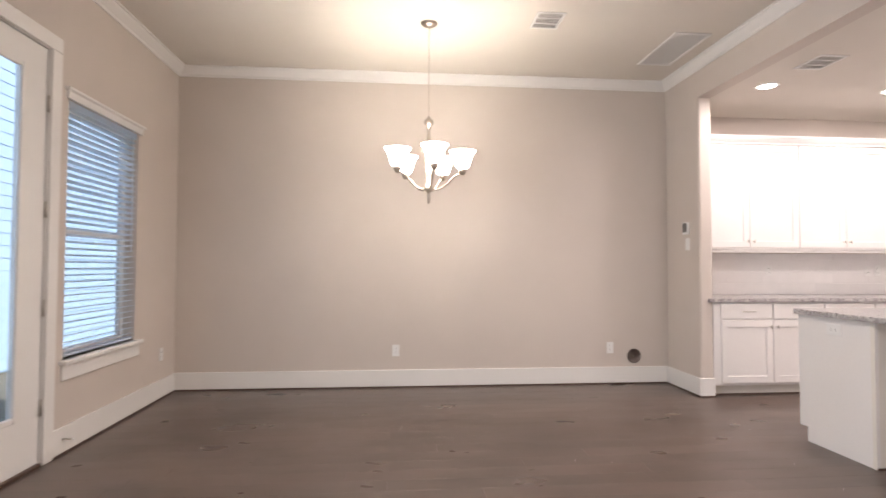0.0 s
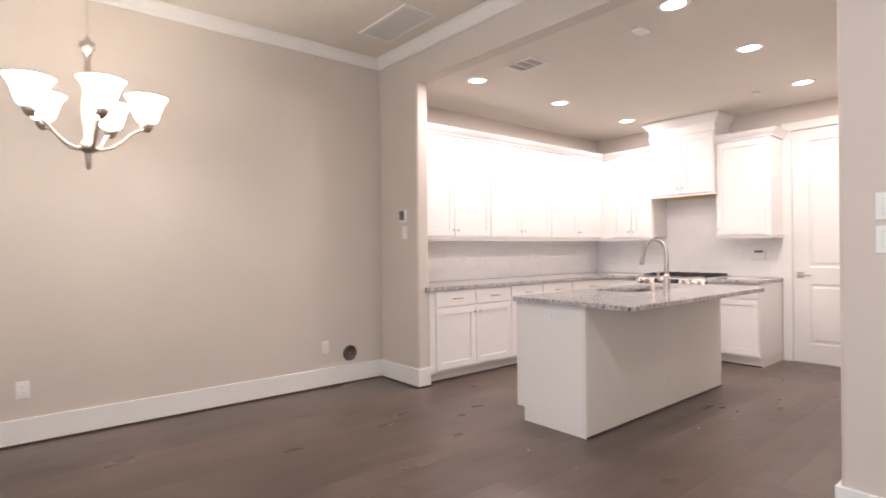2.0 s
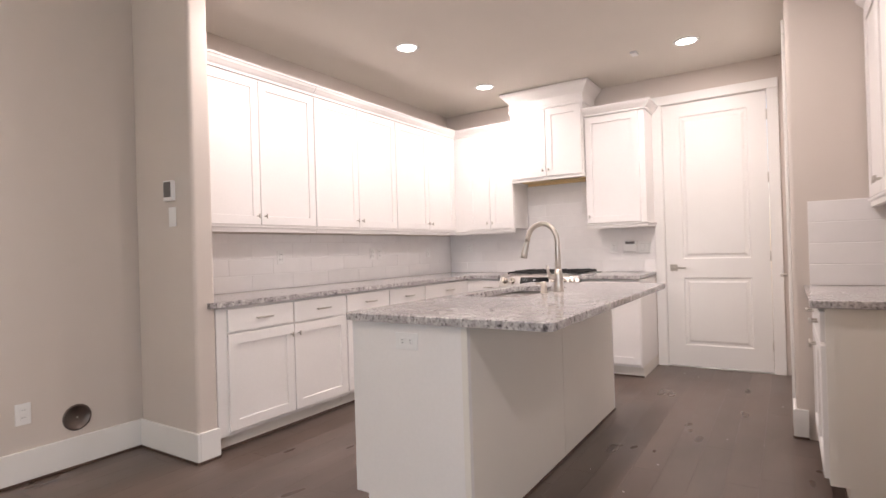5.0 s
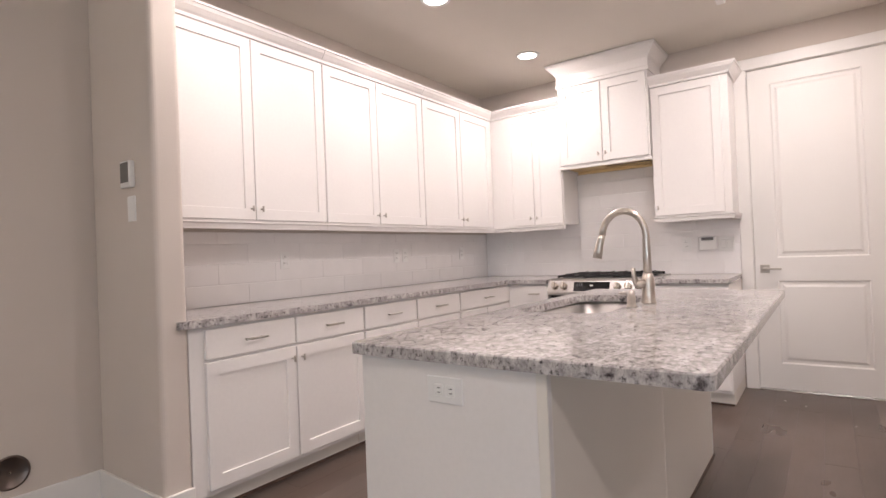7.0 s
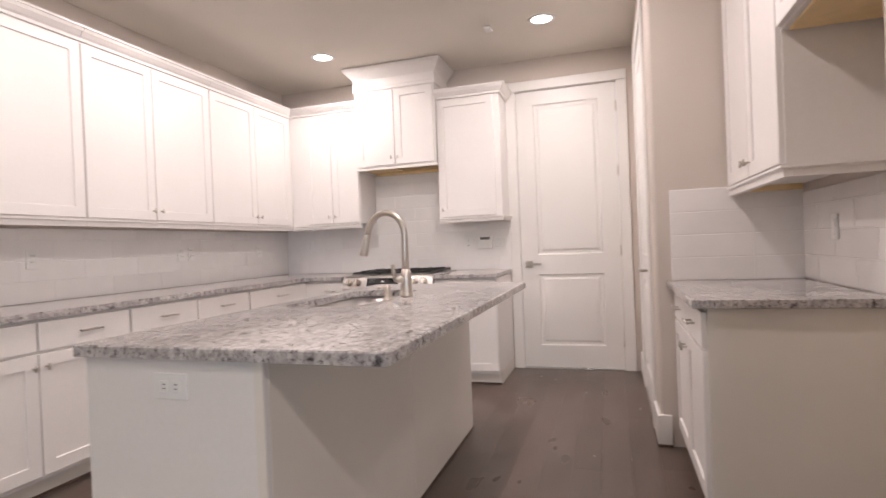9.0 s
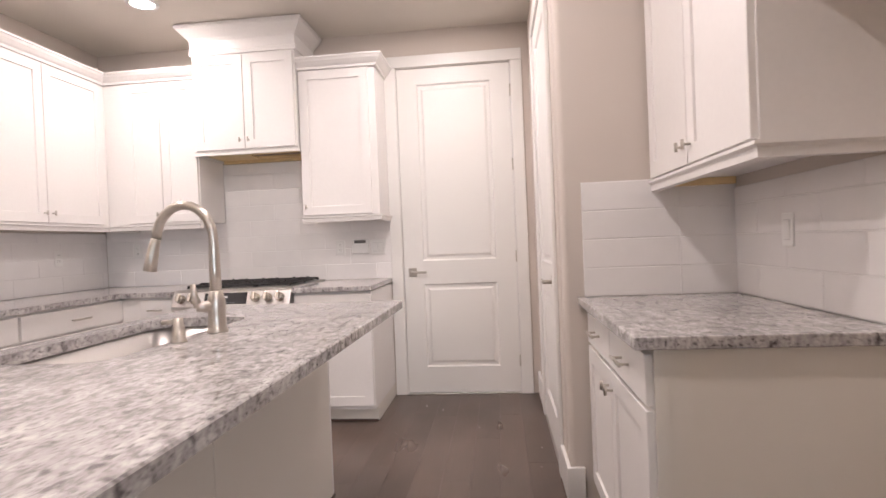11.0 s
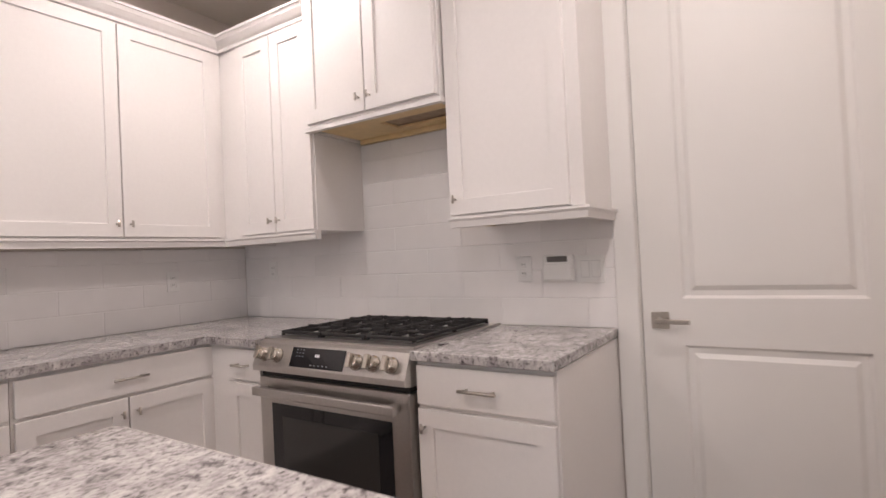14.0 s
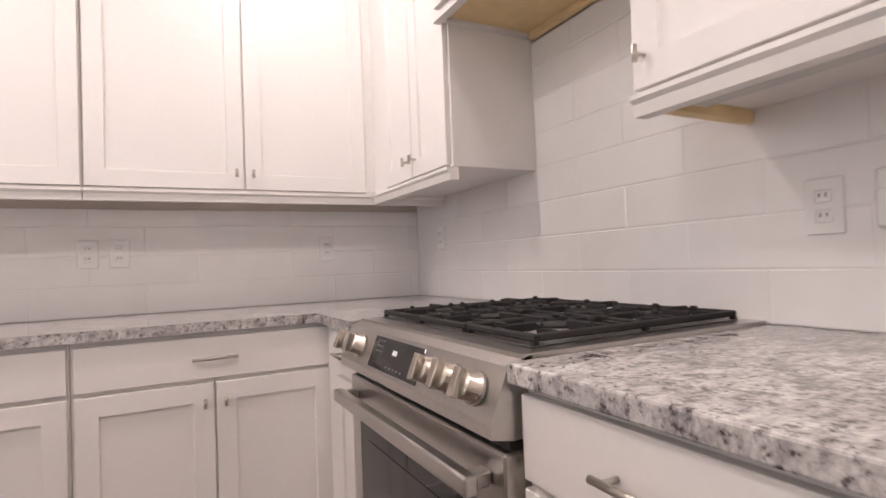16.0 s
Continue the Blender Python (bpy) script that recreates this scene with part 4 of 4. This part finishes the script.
tube(lv, [(-0.04, 0.038, 0.088), (-0.048, 0.046, 0.125), (-0.05, 0.048, 0.16)], [0.014, 0.010, 0.009], 10)
part("lever", lv, NICKEL, fa)
sd = thing("soap_dispenser", "short brushed nickel soap dispenser beside the faucet", "soap dispenser", pose(4.83, 3.635, TOP))
part("body", lathe(bmesh.new(), [(0.0, 0.0), (0.023, 0.0), (0.023, 0.006), (0.018, 0.01), (0.017, 0.045), (0.014, 0.05), (0.014, 0.07), (0.0, 0.072)]), NICKEL, sd)
part("spout", tube(bmesh.new(), [(0, 0, 0.06), (0, 0.05, 0.058)], 0.007, 8), NICKEL, sd)

# ---- range ----
RY0, RWD = 4.885, 0.82
rg = thing("gas_range", "stainless steel slide-in gas range with black grates", "range", RW(RY0))
FX = -0.675
part("body", one_box(0.004, RWD - 0.004, FX + 0.03, -0.004, 0.02, 0.905, 0.002), STEEL, rg)
bm = bmesh.new()
prism(bm, [(0.0, -0.675), (RWD, -0.675), (RWD, -0.003), (0.0, -0.003)], 0.906, 0.922, 0.005)
part("cooktop", bm, STEEL, rg)
part("burner_tray", one_box(0.04, RWD - 0.04, -0.625, -0.04, 0.9225, 0.925, 0.001), TRAY, rg, "dark recessed burner tray")
# sloping control panel
bm = bmesh.new()
prof = [(-0.655, 0.921), (-0.705, 0.905), (-0.742, 0.815), (-0.742, 0.792), (-0.70, 0.784), (-0.655, 0.784)]
ends = [[bm.verts.new((x, y, z)) for y, z in prof] for x in (0.0, RWD)]
bridge(bm, ends[0], ends[1])
bm.faces.new(ends[0][::-1])
bm.faces.new(ends[1])
panel = part("control_panel", bm, STEEL, rg)
slope = math.degrees(math.atan2(0.037, 0.09))
mid = (-0.7235, 0.86)


def on_panel(x):
    return pose(x, mid[0] - 0.0008, mid[1], -slope, 0, 0)


dp = part("display", one_box(-0.148, 0.148, -0.002, 0.0, -0.040, 0.040, 0.001), BLACK, panel, "black glass control display")
dp.matrix_local = on_panel(0.375)
for i in range(3):
    b = part("digit", one_box(-0.012 + i * 0.009, -0.006 + i * 0.009, -0.003, -0.0021, 0.004, 0.016), CLOCK, dp)
for i in range(5):
    part("mark", one_box(-0.03 + i * 0.022, -0.022 + i * 0.022, -0.003, -0.0021, -0.03, -0.026), MARK, dp)
for i in range(9):
    part("mark", one_box(-0.12 + i % 3 * 0.018, -0.114 + i % 3 * 0.018, -0.003, -0.0021, 0.002 + i // 3 * 0.013, 0.006 + i // 3 * 0.013), MARK, dp)
for x in (0.065, 0.145, 0.585, 0.668, 0.751):
    k = part("control_knob", lathe(bmesh.new(), [(0.0, -0.036), (0.023, -0.036), (0.026, -0.033), (0.026, -0.012), (0.030, -0.010), (0.031, 0.0)], sides=24, axis="y"), KNOB, panel, "round champagne metal burner knob")
    k.matrix_local = on_panel(x)
    part("grip", one_box(-0.0105, 0.0105, -0.052, -0.0362, -0.027, 0.027, 0.003, 2), KNOB, k, "wide block grip")
od = part("oven_door", one_box(0.006, RWD - 0.006, -0.715, -0.648, 0.20, 0.762, 0.004), STEEL, rg)
part("glass_border", one_box(0.085, RWD - 0.085, -0.718, -0.7152, 0.255, 0.655, 0.001), BLACK, od, "black glass border")
part("oven_window", one_box(0.15, RWD - 0.15, -0.7195, -0.7182, 0.31, 0.605), OVENGLASS, od, "dark smoked oven window")
bm = bmesh.new()
for x in (0.06, RWD - 0.06):
    box(bm, x - 0.016, x + 0.016, -0.757, -0.7155, 0.698, 0.726, 0.004)
box(bm, 0.03, RWD - 0.03, -0.778, -0.750, 0.694, 0.730, 0.006, 3)
part("handle", bm, STEEL, od, "thick stainless towel-bar handle")
# dark bar fills the slot under the control panel, painted as its shade
part("gap", one_box(0.01, RWD - 0.01, -0.70, -0.65, 0.763, 0.783), DARK, rg)
part("drawer", one_box(0.006, RWD - 0.006, -0.71, -0.648, 0.055, 0.19, 0.004), STEEL, rg)
for x in (0.06, RWD - 0.06):
    for y in (-0.6, -0.08):
        part("foot", lathe(bmesh.new(), [(0.0, 0.0), (0.02, 0.0), (0.02, 0.02), (0.0, 0.02)], x, y, 0), DARK, rg)
# three cast iron grates
for g in range(3):
    x0, x1 = 0.045 + g * 0.247, 0.045 + g * 0.247 + 0.241
    bm = bmesh.new()
    z0, z1 = 0.932, 0.946
    for a in ((x0, x1, -0.62, -0.608), (x0, x1, -0.057, -0.045), (x0, x0 + 0.012, -0.608, -0.057), (x1 - 0.012, x1, -0.608, -0.057), (x0 + 0.012, x1 - 0.012, -0.338, -0.326)):
        box(bm, *a, z0, z1, 0.003)
    xm = (x0 + x1) / 2
    for yc in (-0.47, -0.19):
        for s in (-1, 1):
            box(bm, min(xm + s * 0.035, xm + s * 0.11), max(xm + s * 0.035, xm + s * 0.11), yc - 0.0045, yc + 0.0045, z0 + 0.002, z1 + 0.009, 0.003)
            box(bm, xm - 0.0045, xm + 0.0045, min(yc + s * 0.035, yc + s * 0.13), max(yc + s * 0.035, yc + s * 0.13), z0 + 0.002, z1 + 0.006, 0.003)
    # short fingers from both sides, their inner tips turned up
    for yc in (-0.555, -0.425, -0.385, -0.275, -0.235, -0.105):
        for xa, s in ((x0 + 0.012, 1), (x1 - 0.012, -1)):
            box(bm, min(xa, xa + s * 0.062), max(xa, xa + s * 0.062), yc - 0.004, yc + 0.004, z0 + 0.003, z1 + 0.001, 0.002)
            box(bm, min(xa + s * 0.044, xa + s * 0.064), max(xa + s * 0.044, xa + s * 0.064), yc - 0.0045, yc + 0.0045, z1, z1 + 0.011, 0.003)
    for x in (x0 + 0.006, x1 - 0.006):
        for y in (-0.614, -0.332, -0.051):
            box(bm, x - 0.006, x + 0.006, y - 0.006, y + 0.006, 0.9255, z0)
    part("grate", bm, IRON, rg, "black cast iron pan grate")
    for yc in (-0.47, -0.19):
        b = part("burner", lathe(bmesh.new(), [(0.058, 0.9252), (0.055, 0.929), (0.047, 0.931), (0.046, 0.9365), (0.0, 0.937)], xm, yc, 0), STEEL, rg, "bright alloy burner base")
        part("cap", lathe(bmesh.new(), [(0.040, 0.9372), (0.041, 0.942), (0.036, 0.9445), (0.0, 0.945)], xm, yc, 0), IRON, b, "black enamel burner cap")

# ---- plates, dials and covers on the walls ----
P = "white duplex wall outlet plate"
for x, z in ((0.866, 0.365), (3.077, 0.37)):
    wall_plate("wall_outlet", pose(x, NORTH, z), 0.072, 0.115, P + " on greige wall", "outlet", group="dining outlets")
wall_plate("wall_outlet", pose(WEST, 5.62, 0.40, 0, 0, 90), 0.072, 0.115, P + " on greige wall", "outlet", group="dining outlets")
for x in (4.83, 5.97, 6.08, 6.95):
    wall_plate("wall_outlet", pose(x, NORTH - 0.0085, 1.17), 0.072, 0.115, P + " on white tile", "outlet", group="backsplash outlets")
for y, z in ((5.63, 1.20), (3.93, 1.165)):
    wall_plate("wall_outlet", pose(EAST - 0.0085, y, z, 0, 0, -90), 0.072, 0.115, P + " on white tile", "outlet", group="backsplash outlets")
wall_plate("light_switch", pose(EAST - 0.0085, 3.628, 1.16, 0, 0, -90), 0.118, 0.115, "white two-gang rocker switch plate on tile", "light switch", "2")
wall_plate("light_switch", pose(5.30, NOOK_Y + 0.0085, 1.17, 0, 0, 180), 0.072, 0.115, "white single rocker switch plate on tile", "light switch", "1")
wall_plate("light_switch", pose(OPEN_X, 1.896, 1.44, 0, 0, -90), 0.176, 0.12, "white three-gang rocker switch plate on greige wall", "light switch", "3")
wall_plate("light_switch", pose(OPEN_X, 1.921, 1.295, 0, 0, -90), 0.128, 0.12, "white two-gang rocker switch plate on greige wall", "light switch", "2")
wall_plate("blank_plate", pose(OPEN_X, 5.50, 1.43, 0, 0, -90), 0.072, 0.115, "blank cover plate under the thermostat", "cover plate", "")
th = thing("thermostat", "small white thermostat with grey screen on short wall", "thermostat", pose(OPEN_X, 5.51, 1.585, 0, 0, -90))
part("case", one_box(-0.045, 0.045, -0.026, 0.0, -0.06, 0.06, 0.005, 2), PLASTIC, th)
part("screen", one_box(-0.037, 0.037, -0.0275, -0.0262, -0.038, 0.052), GREY, th)
ak = thing("alarm_keypad", "white alarm keypad with grey display on backsplash", "keypad", pose(EAST - 0.0085, 3.765, 1.168, 0, 0, -90))
part("case", one_box(-0.068, 0.068, -0.028, 0.0, -0.057, 0.057, 0.008, 3), PLASTIC, ak)
part("screen", one_box(-0.045, 0.045, -0.0295, -0.0282, 0.026, 0.05), GREY, ak)
part("flap", one_box(-0.064, 0.064, -0.034, -0.0282, -0.053, 0.018, 0.0055, 3), PLASTIC, ak, "rounded flap over the keys")
rc = thing("round_wall_cover", "round dark metal cover plate low on the wall", "cover plate", pose(3.335, NORTH, 0.283))
part("flange", lathe(bmesh.new(), [(0.075, 0.0), (0.075, -0.004), (0.066, -0.008), (0.064, -0.004), (0.0, -0.003)], sides=32, axis="y"), BRONZE, rc)
part("screw", lathe(bmesh.new(), [(0.0, -0.007), (0.004, -0.006), (0.005, -0.003)], axis="y", sides=10), NICKEL, rc)
fp = thing("wall_access_panel", "plain white panel low on the switch wall", "panel", pose(OPEN_X, 1.825, 0, 0, 0, -90))
part("board", one_box(0.0, 0.95, -0.02, -0.0005, 0.18, 0.61, 0.003), TRIM, fp)
part("foot_board", one_box(0.0, 0.95, -0.026, -0.019, 0.0, 0.178, 0.003), TRIM, fp)

# ---- pieces: tiles and floor planks ----
TH, TW, JOINT = 0.1228, 0.405, 0.003
tile_cache = {}


def tile(parent, x0, x1, z0, z1):
    key = (round(x1 - x0, 3), round(z1 - z0, 3))
    if key not in tile_cache:
        w, h = key
        bm = bmesh.new()
        b = [bm.verts.new(p) for p in ((0, -0.002, 0), (w, -0.002, 0), (w, -0.002, h), (0, -0.002, h))]
        m_ = [bm.verts.new(p) for p in ((0, -0.0065, 0), (w, -0.0065, 0), (w, -0.0065, h), (0, -0.0065, h))]
        e_ = 0.0025
        f_ = [bm.verts.new(p) for p in ((e_, -0.008, e_), (w - e_, -0.008, e_), (w - e_, -0.008, h - e_), (e_, -0.008, h - e_))]
        bridge(bm, b, m_)
        bridge(bm, m_, f_)
        bm.faces.new(f_)
        tile_cache[key] = mesh_of("tile", bm, TILE)
    t = new("tile", tile_cache[key])
    t.parent, t.location = parent, (x0, 0, z0)


def backsplash(m, areas, label, shift=0.0, bond=0.5):
    """Areas x0, x1, z0, z1 in local wall coordinates, filled with running-bond tile."""
    c = thing("backsplash", label, "backsplash", m, kind="structure")
    for i, (a0, a1, b0, b1) in enumerate(areas):
        part("grout", one_box(a0, a1, -0.0062, -0.0005, b0, b1), GROUT, c)
        z, row = TOP + 0.002, 0
        while z < b1 - 0.01:
            z2 = min(z + TH - JOINT, b1)
            if z2 > b0 + 0.01:
                x = shift - TW * (row % 2) * bond + TW * math.floor((a0 - shift) / TW)
                while x < a1:
                    u0, u1 = max(x, a0), min(x + TW - JOINT, a1)
                    if u1 - u0 > 0.012:
                        tile(c, u0, u1, max(z, b0), z2)
                    x += TW
            z, row = z + TH, row + 1
    return c


backsplash(pose(0, NORTH, 0), [(3.832, EAST - 0.0065, TOP + 0.001, UB - 0.046)], "white glazed running-bond tile backsplash on back wall", 0.10)
backsplash(pose(EAST, 0, 0, 0, 0, -90), [(-(NORTH - 0.009), -3.51, TOP + 0.001, TOP + 4 * TH), (-4.8695, -4.0925, TOP + 4 * TH, HB - 0.014)], "white glazed tile backsplash rising behind the range", 0.0)
backsplash(pose(0, NOOK_Y, 0, 0, 0, 180), [(-(NOOK_X - 0.009), -4.79, TOP + 0.001, UB - 0.046)], "white glazed tile backsplash above the short counter", 0.15)
backsplash(pose(NOOK_X, 0, 0, 0, 0, -90), [(-2.335, -NOOK_Y, TOP + 0.001, TOP + 0.002 + 4 * TH)], "white glazed tile on the end wall of the short counter", -2.335, 0.0)

# floor: dark planks that run along x
fl = structure("floor", one_box(WEST - 0.15, EAST + 0.15, SOUTH - 0.14, NORTH + 0.14, -0.12, -0.013), DARK, "dark brown hardwood plank floor", "floor")
PW_, rng = 0.145, random.Random(7)
meshes = {}


def plank(L):
    """A plank of length L with a hairline bevel; alike lengths share one mesh."""
    L = round(L, 2)
    if L not in meshes:
        bm = bmesh.new()
        c_, e_ = 0.0005, 0.0004
        lo = [bm.verts.new(p) for p in ((0, 0, -0.012), (L - e_, 0, -0.012), (L - e_, PW_ - e_, -0.012), (0, PW_ - e_, -0.012))]
        mi = [bm.verts.new((v.co.x, v.co.y, -c_)) for v in lo]
        hi = [bm.verts.new(p) for p in ((c_, c_, 0), (L - e_ - c_, c_, 0), (L - e_ - c_, PW_ - e_ - c_, 0), (c_, PW_ - e_ - c_, 0))]
        bridge(bm, lo, mi)
        bridge(bm, mi, hi)
        bm.faces.new(hi)
        bm.faces.new(lo[::-1])
        meshes[L] = mesh_of("plank", bm, FLOOR)
    return meshes[L]


y = SOUTH - 0.02
while y < NORTH:
    left, right = WEST - 0.1, (OPEN_X + 0.1 if y < 1.5 else NOOK_X + 0.08 if y < 2.24 else EAST + 0.1)
    x = left - rng.randrange(0, 110) / 100
    while x < right:
        L = rng.choice([1.2, 1.5, 1.8, 2.1])
        a, e = max(x, left), min(x + L, right)
        if e - a > 0.02:
            p = new("plank", plank(e - a))
            p.parent, p.location = fl, (a, y, 0)
        x += L
    y += PW_

# flecks of plaster and paint left on the floor
bm = bmesh.new()
for i in range(26):
    u, v = (rng.uniform(4.0, 7.3), rng.uniform(2.45, 3.4)) if i % 2 else (rng.uniform(1.5, 5.0), rng.uniform(2.3, 5.2))
    if IX0 - 0.1 < u < IX1 + 0.1 and v > IY0 - 0.1:
        continue
    s = rng.uniform(0.002, 0.007)
    a = rng.uniform(0, 6.28)
    ring_ = [(u + s * rng.uniform(0.5, 1.3) * math.cos(a + k * 1.257), v + s * rng.uniform(0.5, 1.3) * math.sin(a + k * 1.257)) for k in range(5)]
    prism(bm, ring_, 0.0004, 0.0022, 0.0004)
tagged(part("floor_debris", bm, TRIM), "scattered flecks of white plaster on dark floor", "debris", kind="stuff")
